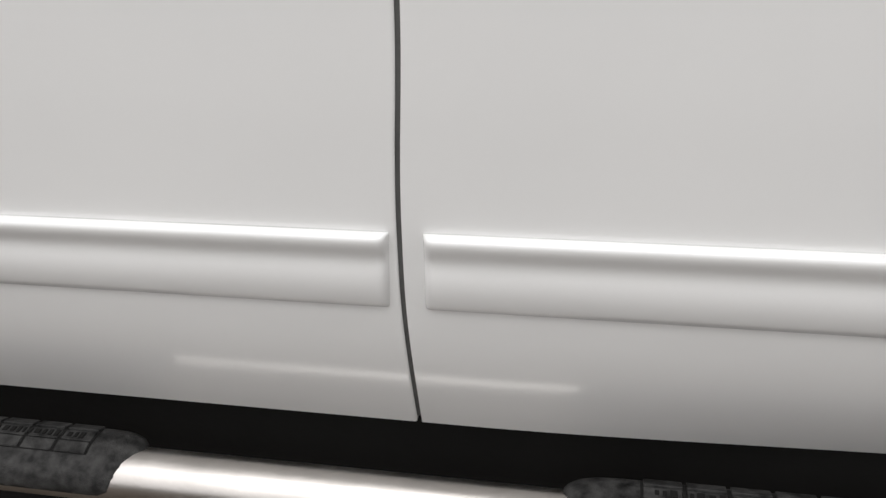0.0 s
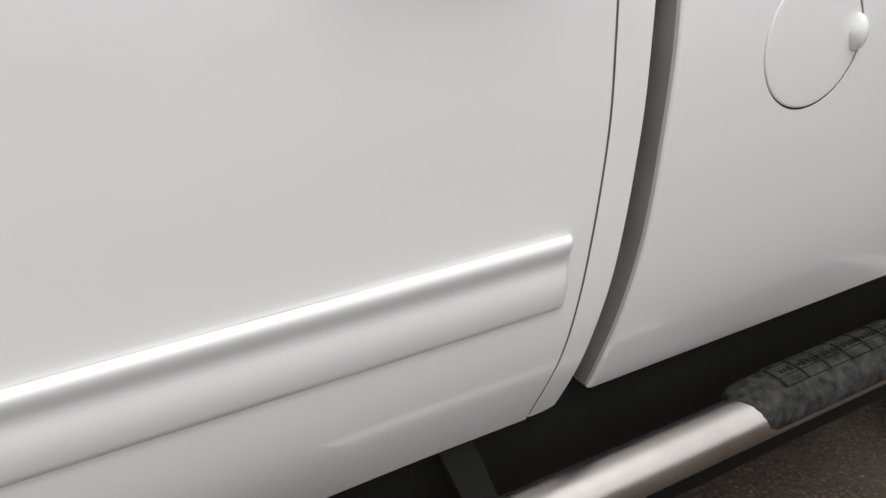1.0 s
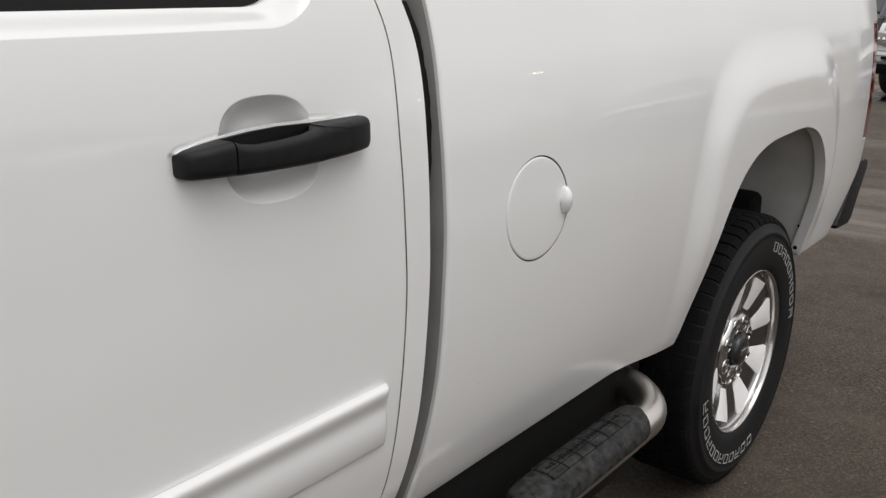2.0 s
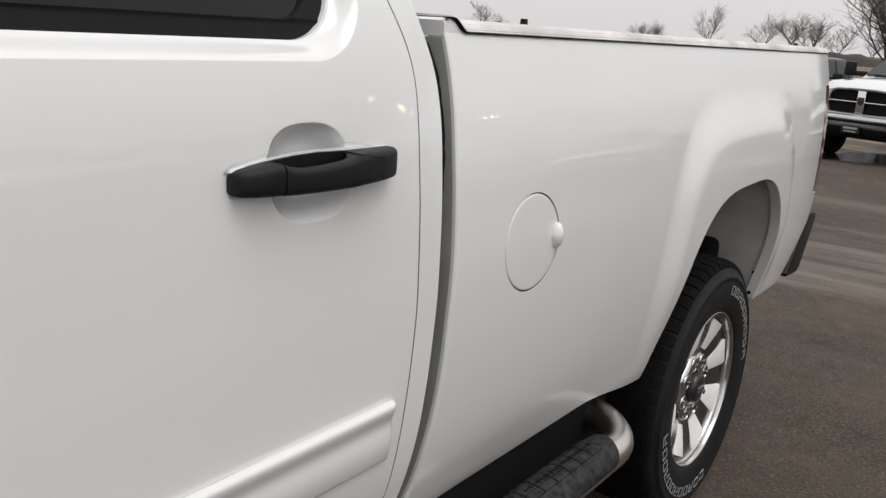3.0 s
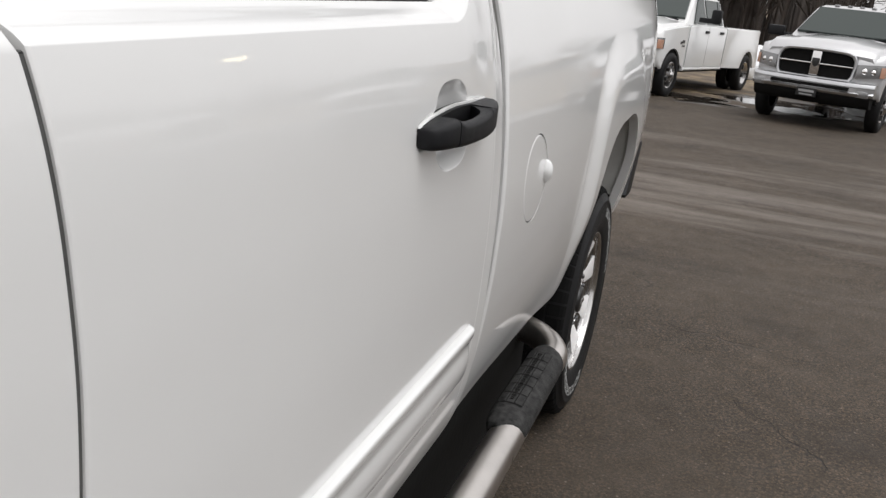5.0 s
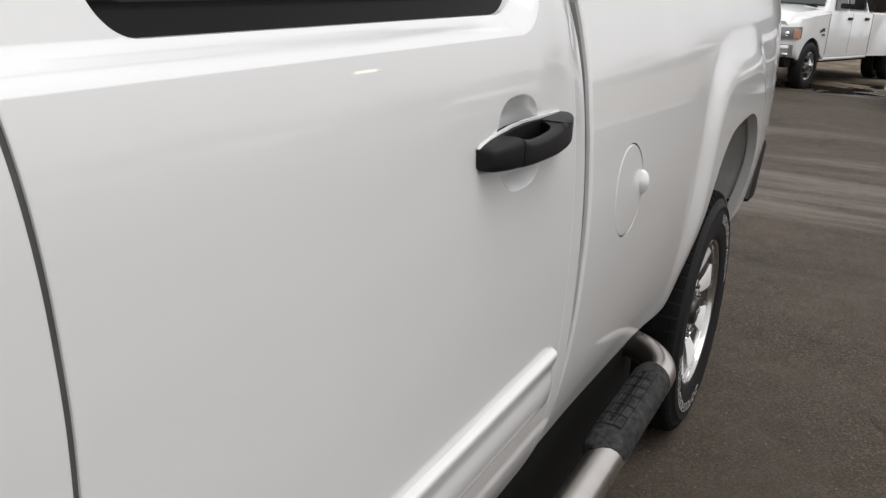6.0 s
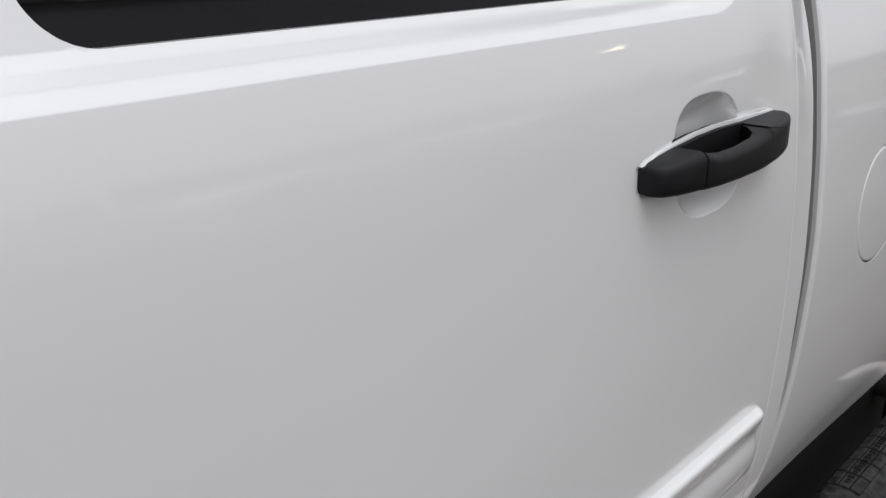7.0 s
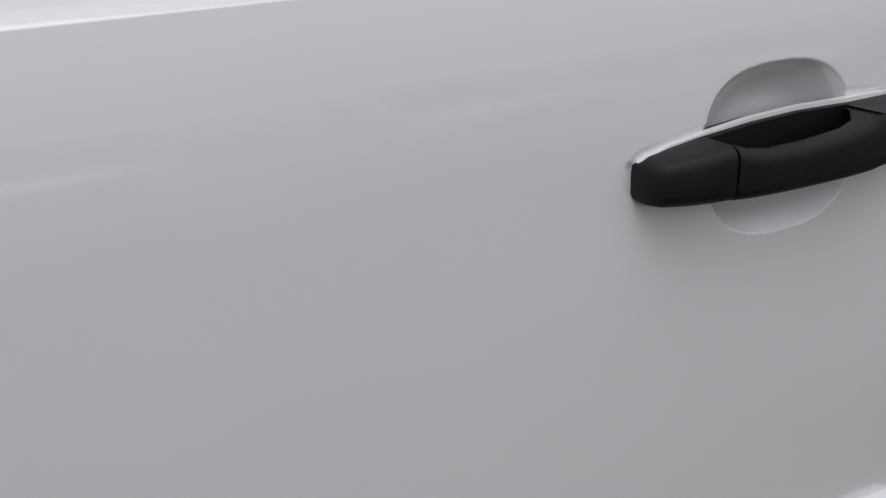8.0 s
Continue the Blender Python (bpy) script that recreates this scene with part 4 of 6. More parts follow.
def bed_cap():
    """The cap over the bed's rail, cut out over the raised front corner, with a scalloped lower lip."""
    bm = bmesh.new()
    rings, line = [], []
    for x in np.concatenate([np.linspace(1.084, 1.13, 14), np.linspace(1.14, 3.452, 300)]):
        lip = max(1.4470 - 0.0003 * (1 + math.sin(x * 2 * math.pi / 0.042)) - 0.0008 * noise.noise((x * 9, 0.4, 0.0)), corner_top(x) + 0.0012)
        top = max(1.4670, lip + 0.0028)
        y = float(bed_y(x, 1.444)) - 0.004
        rings.append([(x, y + 0.013, lip + 0.3 * (top - lip)), (x, y + 0.002, lip), (x, y, lip + 0.1 * (top - lip)), (x, y + 0.003, (lip + top) / 2), (x, y + 0.010, top - 0.15 * (top - lip)),
                      (x, y + 0.018, top), (x, 0.15, top + 0.001), (x, 0.158, top - 0.001), (x, 0.158, lip)])
        line.append((x, y + 0.0006, lip))
    loft(bm, rings)
    cap = part("bed_rail_cap", bm, DIAMOND, truck, "worn off-white cap along the bed rail", smooth=True, angle=60)
    bm = bmesh.new()
    line = [(x, float(bed_y(x, 1.444)) - 0.001, corner_top(x) + 0.0012) for x in (1.0705, 1.0745, 1.079)] + line
    loft(bm, [[(x, y, z + 0.0004), (x, y, z - 0.0015 + 0.0006 * min(1.0, (x - 1.07) / 0.6)), (x, y + 0.010, z - 0.0015), (x, y + 0.010, z + 0.0004)] for x, y, z in line])
    part("cap_gasket", bm, UNDER, truck, "thin black gasket under the bed cap")
    return cap


bed_cap()


def cap_bits():
    for x, r, h in ((1.358, 0.0075, 0.010), (3.15, 0.007, 0.008)):
        bm = bmesh.new()
        bmesh.ops.create_cone(bm, cap_ends=True, segments=20, radius1=r, radius2=r * 0.85, depth=h, matrix=Matrix.Translation((x, 0.118, 1.4672 + h / 2)))
        part("stake_plug", bm, TRIM, truck, "small black plug on the bed rail", smooth=True)


cap_bits()


skin("tail_light", const(3.386), const(3.502), 0.931, 1.335, lambda x, z: bed_y(x, z) + 0.0006 + 0.03 * smooth01((x - 3.462) / 0.06), LAMP_RED, truck, 0.012, (), 0.10, "tall red tail light wrapping the corner", 0.006)


def bumper_end():
    bm = bmesh.new()
    prism(bm, [(3.280, 0.630), (3.295, 0.615), (3.430, 0.608), (3.462, 0.622), (3.590, 0.795), (3.590, 0.822), (3.54, 0.838), (3.475, 0.834)], 0.050, 0.33, 0.010)
    return part("bumper_end", bm, BLACK, truck, "black plastic end of the rear bumper", smooth=True)


bumper_end()
block("rear_bumper", CHROME, (3.50, 3.66, 0.335, 1.735, 0.60, 0.85), 0.03, "chrome rear bumper")


def cab_seal():
    """The ragged black foam that closes the back edge of the cab."""
    bm = bmesh.new()
    rings = []
    for i, z in enumerate(np.linspace(0.64, 1.43, 90)):
        x = float(cab_edge(z)) - 0.008
        upper = float(smooth01((z - 1.10) / 0.14))
        w = 0.024 + 0.021 * upper + 0.005 * noise.noise((z * 19, 0.3, 0)) + 0.003 * noise.noise((z * 60, 2.3, 0))
        y0 = float(door_base(z) + lean_cab(z)) + 0.020
        rings.append([(x, y0, z), (x + w, y0 + 0.004, z), (x + w, y0 + 0.09, z), (x, y0 + 0.09, z)])
    loft(bm, rings)
    part("cab_seal", bm, UNDER, truck, "ragged black foam seal", smooth=True)


cab_seal()


# ---- wheel house ----
def wheel_house(xc, y0, y1, mat):
    bm = bmesh.new()
    n = 48
    outer = []
    for k in range(n + 1):
        a = math.pi * k / n
        c, s = math.cos(a), math.sin(a)
        q = (abs(c) ** 3 + abs(s) ** 3) ** (-1 / 3)
        outer.append((xc - 0.468 * c * q, 0.40 + 0.715 * s * q))
    outer = [p for p in outer if p[1] > (0.68 if p[0] < xc else 0.60)] + [(outer[-1][0], 0.60)]
    rings = [[(x, float(bed_y(x, z)) + 0.022 if y == y0 else y, z) for x, z in outer] for y in (y0, 0.10, (y0 + y1) / 2, y1)]
    loft(bm, rings, closed=False, caps=False)
    bm.faces.new([v for v in bm.verts if abs(v.co.y - y1) < 1e-5])
    return part("wheel_house", bm, mat, truck, "grey dusty wheel housing", smooth=True)


wheel_house(ARCH_X, 0.022, 0.42, LINER)


def bed_hump():
    """The sheet-metal hump over the wheel inside the bed."""
    bm = bmesh.new()
    top = []
    for k in range(25):
        a = math.pi * k / 24
        c, s = math.cos(a), math.sin(a)
        q = (abs(c) ** 3 + abs(s) ** 3) ** (-1 / 3)
        top.append((ARCH_X - 0.49 * c * q, max(0.93, 0.40 + 0.735 * s * q)))
    loft(bm, [[(x, y, z) for x, z in top] for y in (0.145, 0.30, 0.44)], closed=False, caps=False)
    bm.faces.new([v for v in bm.verts if abs(v.co.y - 0.44) < 1e-5])
    part("bed_hump", bm, TRIM, truck, smooth=True)


bed_hump()
for x0, x1 in ((1.12, ARCH_X - 0.48), (ARCH_X + 0.48, 3.40)):
    block("bed_floor_edge", TRIM, (x0, x1, 0.15, 0.437, 0.92, 0.95), 0.003)
    block("bed_wall_foot", JAMB, (x0, x1, 0.137, 0.148, 0.92, 1.098), 0.002)
bm = bmesh.new()
box(bm, 2.845, 2.935, 0.20, 0.41, 0.56, 0.80, 0.035, 3)
part("splash_shield", bm, UNDER, truck, "black inner splash shield", smooth=True)
house_bolts = [(2.912, 0.86), (2.925, 0.77), (2.925, 0.70), (2.905, 0.63)]
for bx, bz in house_bolts:
    bm = bmesh.new()
    bmesh.ops.create_cone(bm, cap_ends=True, segments=12, radius1=0.007, radius2=0.005, depth=0.005, matrix=Matrix.Translation((bx + 0.008, 0.075, bz)) @ Matrix.Rotation(radians(90), 4, "Y"))
    part("liner_bolt", bm, TRIM, truck, smooth=True)


# ---- wheels ----
def wheel():
    w = new("wheel")
    w.parent = truck
    # tyre
    prof = [(0.236, 0.060), (0.241, 0.040), (0.249, 0.0330), (0.262, 0.0285), (0.285, 0.0245), (0.312, 0.0225), (0.338, 0.0232), (0.352, 0.0250), (0.354, 0.0225), (0.362, 0.0240), (0.364, 0.0285),
            (0.380, 0.0340), (0.394, 0.042), (0.403, 0.054), (0.406, 0.070), (0.4075, 0.110), (0.4085, 0.152), (0.4075, 0.195), (0.406, 0.222), (0.394, 0.254), (0.352, 0.280), (0.285, 0.281), (0.236, 0.255)]
    slim = lambda r: r if r < 0.27 else 0.27 + (r - 0.27) * 0.920
    prof = [(slim(r), y) for r, y in prof]
    v, f = lathe(prof, 128)
    v = [(x, y, max(z, -WHEEL_Z + 0.001)) for x, y, z in v]
    mesh_ob("tyre", v, f, RUBBER, w, "black all-terrain tyre with white raised marks")
    # tread blocks in one mesh, shoulder and crown rows
    verts, faces = [], []

    def blockat(a0, a1, rows):
        base = len(verts)
        for (r_in, r_out, y) in rows:
            r_in, r_out = slim(r_in), slim(r_out)
            for a in (a0, a1):
                for r in (r_in, r_out):
                    verts.append((r * math.cos(a), y, max(r * math.sin(a), -WHEEL_Z + 0.001)))
        m = len(rows)
        for i in range(m - 1):
            p, q = base + 4 * i, base + 4 * (i + 1)
            faces.append((p + 1, p + 3, q + 3, q + 1))
            faces.append((p, p + 1, q + 1, q))
            faces.append((p + 3, p + 2, q + 2, q + 3))
        faces.append((base, base + 2, base + 3, base + 1))
        e = base + 4 * (m - 1)
        faces.append((e, e + 1, e + 3, e + 2))

    pitch = 2 * math.pi / 60
    for k in range(60):
        a = k * pitch
        blockat(a, a + pitch * 0.82, [(0.380, 0.3915, 0.037), (0.390, 0.4035, 0.043), (0.398, 0.4100, 0.053), (0.402, 0.4130, 0.074), (0.402, 0.4135, 0.092)])
        b2 = a + pitch * 0.3
        blockat(b2, b2 + pitch * 0.88, [(0.402, 0.4138, 0.098), (0.403, 0.4142, 0.128)])
        blockat(a + pitch * 0.1, a + pitch * 0.9, [(0.403, 0.4142, 0.135), (0.403, 0.4142, 0.168)])
        blockat(b2, b2 + pitch * 0.78, [(0.403, 0.4142, 0.175), (0.402, 0.4138, 0.205)])
        blockat(a, a + pitch * 0.74, [(0.402, 0.4130, 0.212), (0.400, 0.4110, 0.240), (0.385, 0.3930, 0.258)])
    mesh_ob("tread", verts, faces, TREAD, w, smooth=False)
    # raised white marks round the sidewall, as plain outlined bars
    for start, count, wide in ((193, 12, 8.4), (10, 9, 8.2)):
        for i in range(count):
            a = radians(start + i * wide)
            verts, faces = [], []
            r0, r1, h = 0.299, 0.327, radians(wide * 0.33)
            th, ta = 0.0026, radians(0.46)
            for ra, rb, a0, a1 in ((r0, r0 + th, -h, h), (r1 - th, r1, -h, h), (r0, r1, -h, -h + ta), (r0, r1, h - ta, h)) if i % 3 else ((r0, r1, -h, -h + ta), ((r0 + r1) / 2, (r0 + r1) / 2 + th, -h, h), (r1 - th, r1, -h, h), (r0, (r0 + r1) / 2, h - ta, h)):
                base = len(verts)
                for y in (0.0222, 0.0280):
                    for rr, aa in ((ra, a0), (rb, a0), (rb, a1), (ra, a1)):
                        verts.append((rr * math.cos(a + aa), y - 0.0005, rr * math.sin(a + aa)))
                b = base
                faces += [(b, b + 1, b + 2, b + 3), (b, b + 4, b + 5, b + 1), (b + 1, b + 5, b + 6, b + 2), (b + 2, b + 6, b + 7, b + 3), (b + 3, b + 7, b + 4, b)]
            mesh_ob("sidewall_mark", verts, faces, LETTER, w, smooth=False)
    # rim: lip and barrel
    prof = [(0.200, 0.25), (0.222, 0.20), (0.224, 0.075), (0.2285, 0.060), (0.2345, 0.052), (0.2400, 0.0440), (0.2425, 0.0405), (0.2430, 0.0370), (0.2410, 0.0350), (0.2380, 0.0360), (0.2360, 0.0400), (0.2348, 0.0460), (0.2338, 0.0520), (0.2330, 0.0590)]
    v, f = lathe(prof, 96)
    mesh_ob("rim", v, f, ALLOY, w, "polished alloy rim")
    face = [(0.045, 0.078), (0.060, 0.077), (0.075, 0.076), (0.092, 0.076), (0.108, 0.078)] + [(0.112 + 0.0045 * i, 0.0785 - 0.0009 * i - 0.004 * math.sin(i / 24 * math.pi)) for i in range(25)] + [(0.2330, 0.0595)]
    v, f = lathe(face, 160)
    mesh_ob("wheel_face", v, f, ALLOY_FACE, w, "polished eight-spoke wheel face")
    # plates between the spokes, white for reflected sky, a little proud of the dish
    fr, fy = [p[0] for p in face], [p[1] for p in face]
    bm = bmesh.new()
    rings = []
    for r in np.linspace(0.120, 0.212, 8):
        k = (r - 0.120) / 0.092
        hw = (0.023 + 0.027 * k) * (1 - 0.12 * max(0.0, abs(k - 0.5) - 0.36) / 0.14)
        y = float(np.interp(r, fr, fy)) - 0.0030 + 0.010 * k * (1 - k) - 0.003 * k
        rings.append([(r, y + 0.006, -hw), (r, y + 0.001, -hw), (r, y, -hw + 0.0025), (r, y, hw - 0.0025), (r, y + 0.001, hw), (r, y + 0.006, hw)])
    loft(bm, rings)
    floor_ob = part("spoke_pocket", bm, POCKET, w, "pale plate between spokes, white for reflected sky", smooth=True, angle=40)
    floor_ob.matrix_basis = Matrix.Rotation(radians(22.5), 4, "Y")
    for k in range(1, 8):
        o = new("spoke_pocket", floor_ob.data)
        o.parent = w
        o["label"] = "pale plate between spokes, white for reflected sky"
        o.matrix_basis = Matrix.Rotation(radians(22.5 + 45 * k), 4, "Y")
    # hub cap, raised ring with lug wells, nuts
    v, f = lathe([(0.0, 0.046), (0.030, 0.046), (0.040, 0.048), (0.046, 0.053), (0.048, 0.062), (0.048, 0.085)], 48)
    mesh_ob("hub_cap", v, f, DARK_METAL, w, "dark dished hub cap")
    for i in range(3):
        bm = bmesh.new()
        box(bm, -0.024 + 0.017 * i, -0.012 + 0.017 * i, 0.0425, 0.047, -0.008, 0.008, 0.001, 1)
        part("cap_emblem", bm, BADGE, w)
    bm = bmesh.new()
    rings = []
    for r, y in ((0.050, 0.0735), (0.052, 0.0690), (0.060, 0.0655), (0.078, 0.0650), (0.092, 0.0665), (0.102, 0.0715), (0.106, 0.0800)):
        rings.append([(r * q * math.cos(a), y, r * q * math.sin(a)) for a, q in ((2 * math.pi * i / 96, 1 + (0.035 * math.cos(8 * (2 * math.pi * i / 96 - radians(22.5))) if r > 0.08 else 0)) for i in range(96))])
    loft(bm, rings, caps=False)
    part("hub_ring", bm, ALLOY, w, "bright lobed hub ring", smooth=True, angle=60)
    for k in range(8):
        a = radians(22.5 + 45 * k)
        cx, cz = 0.082 * math.cos(a), 0.082 * math.sin(a)
        v, f = lathe([(0.0190, 0.0765), (0.0195, 0.0650), (0.0205, 0.0640), (0.0218, 0.0642), (0.0226, 0.0680)], 24)
        o = mesh_ob("lug_collar", [(x + cx, y, z + cz) for x, y, z in v], f, ALLOY, w)
        v, f = lathe([(0.0, 0.0700), (0.0193, 0.0700), (0.0193, 0.0765)], 24)
        mesh_ob("lug_well", [(x + cx, y, z + cz) for x, y, z in v], f, DARK_METAL, w)
        bm = bmesh.new()
        bmesh.ops.create_cone(bm, cap_ends=True, segments=6, radius1=0.0100, radius2=0.0085, depth=0.014, matrix=Matrix.Translation((cx, 0.0625, cz)) @ Matrix.Rotation(radians(90), 4, "X"))
        bmesh.ops.bevel(bm, geom=bm.edges[:], offset=0.0015, segments=1, affect="EDGES")
        part("lug_nut", bm, ALLOY_FACE, w)
    v, f = lathe([(0.0, 0.125), (0.17, 0.125), (0.17, 0.135)], 40)
    mesh_ob("brake_disc", v, f, UNDER, w)
    return w


# non-metal white: the sky's reflection in the polished pockets is its colour
POCKET = grain(node_mat("sky_reflection_white", (0.88, 0.87, 0.86), 0.45, 0.0), 220, 0.1, (0.94, 1.04), 3)
rear_wheel = wheel()
WHEEL_K = 1.03
rear_wheel.matrix_basis = pose(WHEEL_X, 0.006, WHEEL_Z * WHEEL_K, 0, 4, 0) @ Matrix.Scale(WHEEL_K, 4)
FRONT_AXLE = WHEEL_X - 4.26
copy_thing(rear_wheel, pose(FRONT_AXLE, 0.006, WHEEL_Z * WHEEL_K, 0, 31, 0) @ Matrix.Scale(WHEEL_K, 4))


# ---- side step: tube, pads, brackets ----
STEP_Y, STEP_Z, STEP_R = 0.004, 0.506, 0.0395


def side_step():
    path = [(-1.35, 0.35, STEP_Z + 0.03), (-1.35, 0.22, STEP_Z + 0.015)]
    path += [(-1.21 - 0.14 * math.cos(a), STEP_Y + 0.14 - 0.14 * math.sin(a), STEP_Z) for a in np.linspace(0, math.pi / 2, 9)]
    path += [(x, STEP_Y, STEP_Z) for x in np.linspace(-1.1, 1.675, 30)]
    path += [(1.727 + 0.135 * math.sin(a), STEP_Y + 0.135 - 0.135 * math.cos(a), STEP_Z + 0.018 * (1 - math.cos(a))) for a in np.linspace(0, math.pi / 2, 12)]
    path += [(1.862, 0.22, STEP_Z + 0.03), (1.862, 0.38, STEP_Z + 0.04)]
    bm = bmesh.new()
    tube(bm, path, STEP_R, 32)
    s = part("side_step", bm, STEEL, truck, "polished steel tube side step", smooth=True, angle=60)
    for x in (-0.78, 0.805):
        bm = bmesh.new()
        loft(bm, [[(x - 0.028, 0.17, 0.615), (x + 0.028, 0.17, 0.615), (x + 0.028, 0.17, 0.606), (x - 0.028, 0.17, 0.606)],
                  [(x - 0.026, 0.08, 0.565), (x + 0.026, 0.08, 0.565), (x + 0.026, 0.08, 0.556), (x - 0.026, 0.08, 0.556)],
                  [(x - 0.022, 0.005, 0.515), (x + 0.022, 0.005, 0.515), (x + 0.022, 0.005, 0.506), (x - 0.022, 0.005, 0.506)]])
        part("bracket", bm, UNDER, s, "black step bracket")
    return s


side_step()


PAD_Y, PAD_Z = 0.019, 0.5285
PAD_SECTION = [(-0.0550, -0.026), (-0.0580, -0.017), (-0.0570, -0.0075), (-0.0525, 0.0030), (-0.0440, 0.0125), (-0.0310, 0.0200), (-0.0130, 0.0248), (0.008, 0.0252), (0.024, 0.0215), (0.036, 0.010), (0.038, -0.008), (0.034, -0.022)]


def step_pad(xc):
    """A rubber shell over the tube with rounded ends and raised tread blocks."""
    half, xc = 0.241, xc - 0.011
    sect = PAD_SECTION
    bm = bmesh.new()
    rings = []
    for t in np.concatenate([-np.cos(np.linspace(0, math.pi / 2, 14)) * 0.36 - 0.64, np.linspace(-0.6, 0.6, 12), 0.64 + 0.36 * np.sin(np.linspace(0, math.pi / 2, 14))]):
        k = max(0.0, (abs(t) - 0.64) / 0.36)
        wdt = math.sqrt(max(0.02, 1 - k**3.6))
        hgt = 0.45 + 0.55 * math.sqrt(max(0.0, 1 - k**3.5))
        rings.append([(xc + half * t, PAD_Y + (y * wdt), PAD_Z + z * (hgt if z > 0 else 1)) for y, z in sect])
    loft(bm, rings)
    pad = part("step_pad", bm, PAD, truck, "scuffed black rubber step pad", smooth=True, angle=60)
    return pad


def tread_blocks(pad, xc, data):
    """Three rows of raised blocks on a darker ground, following the pad's crown."""
    ys = [p[0] for p in PAD_SECTION[2:10]]
    zs = [p[1] for p in PAD_SECTION[2:10]]
    crown = lambda y: PAD_Z + float(np.interp(y - PAD_Y, ys, zs))
    bm = bmesh.new()
    rows = np.linspace(PAD_Y - 0.028, PAD_Y + 0.030, 15)
    loft(bm, [[(xc + x, y, crown(y) + 0.0005) for y in rows] for x in (-0.157, 0.157)], closed=False, caps=False)
    part("tread_ground", bm, UNDER, pad, "dark grooved ground between the blocks", smooth=True)
    for i in range(6):
        for j in range(3):
            y = PAD_Y - 0.0182 + 0.0195 * j
            slope = (crown(y + 0.008) - crown(y - 0.008)) / 0.016
            if data[0] is None:
                bm = bmesh.new()
                box(bm, -0.0234, 0.0234, -0.0088, 0.0088, -0.002, 0.0022, 0.0008, 1)
                o = data[0] = part("tread_block", bm, PAD, pad)
            else:
                o = new("tread_block", data[0].data)
                o.parent = pad
            o.matrix_basis = Matrix.Translation((xc - 0.130 + 0.052 * i, y, crown(y))) @ Matrix.Rotation(math.atan(slope), 4, "X")
    # worn raised marks along the middle row
    rng = random.Random(4)
    bm = bmesh.new()
    x = -0.140
    while x < 0.135:
        w, d = rng.uniform(0.004, 0.009), rng.uniform(0.0035, 0.0062)
        y = PAD_Y + 0.0013
        box(bm, xc + x, xc + x + w, y - d, y + d, crown(y) - 0.001, crown(y) + 0.0036, 0.0006, 1)
        x += w + rng.uniform(0.003, 0.006)
    part("raised_marks", bm, UNDER, pad, "row of worn raised bars")


shared = [None]
for xc in (1.495, 0.432, -0.618):
    tread_blocks(step_pad(xc), xc, shared)


# ---- front of the truck and its far side, plainly built ----
def front_arch(x, z):
    return (superellipse(x, z, FRONT_AXLE, 0.40, 0.46, 0.62, 3.0) - 1) * 0.5


skin("front_fender", const(-2.50), const(-1.167), 0.60, 1.34, lambda x, z: door_base(z) + 0.10 * smooth01((-2.1 - x) / 0.5), WHITE, truck, 0.02, [front_arch], 0.03)


def hood():
    bm = bmesh.new()
    rings = []
    for x, h, inset in ((-2.56, 1.18, 0.16), (-2.50, 1.26, 0.12), (-2.3, 1.31, 0.07), (-1.8, 1.37, 0.045), (-1.17, 1.42, 0.04)):
        rings.append([(x, inset, 1.0), (x, inset, h - 0.06), (x, inset + 0.06, h - 0.01), (x, 0.6, h + 0.03), (x, 1.035, h + 0.035), (x, 1.47, h + 0.03), (x, 2.01 - inset, h - 0.01), (x, 2.07 - inset, h - 0.06), (x, 2.07 - inset, 1.0)])
    loft(bm, rings)
    part("hood", bm, WHITE, truck, smooth=True)
    bm = bmesh.new()
    rings = []
    for x, h, inset in ((-0.68, 1.855, 0.27), (-0.62, 1.885, 0.27), (-0.35, 1.915, 0.30), (0.2, 1.935, 0.30), (0.62, 1.915, 0.30), (0.78, 1.87, 0.28)):
        rings.append([(x, inset, h - 0.03), (x, inset + 0.10, h), (x, 1.035, h + 0.02), (x, 1.97 - inset, h), (x, 2.07 - inset, h - 0.03), (x, 2.07 - inset, h - 0.06), (x, 1.035, h - 0.05), (x, inset, h - 0.06)])
    loft(bm, rings)
    part("roof", bm, WHITE, truck, smooth=True)
    bm = bmesh.new()
    loft(bm, [[(-1.16, 0.13, 1.425), (-1.16, 1.94, 1.425), (-0.66, 1.77, 1.845), (-0.66, 0.30, 1.845)], [(-1.14, 0.13, 1.425), (-1.14, 1.94, 1.425), (-0.64, 1.77, 1.845), (-0.64, 0.30, 1.845)]])
    part("windscreen", bm, SCREEN, truck)
    bm = bmesh.new()
    loft(bm, [[(0.985, 0.20, 1.42), (0.985, 1.87, 1.42), (0.80, 1.75, 1.86), (0.80, 0.32, 1.86)], [(0.965, 0.20, 1.42), (0.965, 1.87, 1.42), (0.78, 1.75, 1.86), (0.78, 0.32, 1.86)]])
    part("rear_glass", bm, TINT, truck)
    block("grille", DARK_METAL, (-2.60, -2.50, 0.35, 1.72, 0.80, 1.17), 0.03)
    block("front_bumper", CHROME, (-2.72, -2.50, 0.08, 1.99, 0.50, 0.79), 0.04)


hood()


def mirrored(ob):
    made = {}
    for o in (ob, *ob.children_recursive):
        c = o.copy()
        scene.collection.objects.link(c)
        c.parent = made.get(o.parent, o.parent)
        made[o] = c
    made[ob].matrix_basis = Matrix.Translation((0, 2.07, 0)) @ Matrix.Diagonal((1, -1, 1, 1)) @ ob.matrix_basis
    return made[ob]


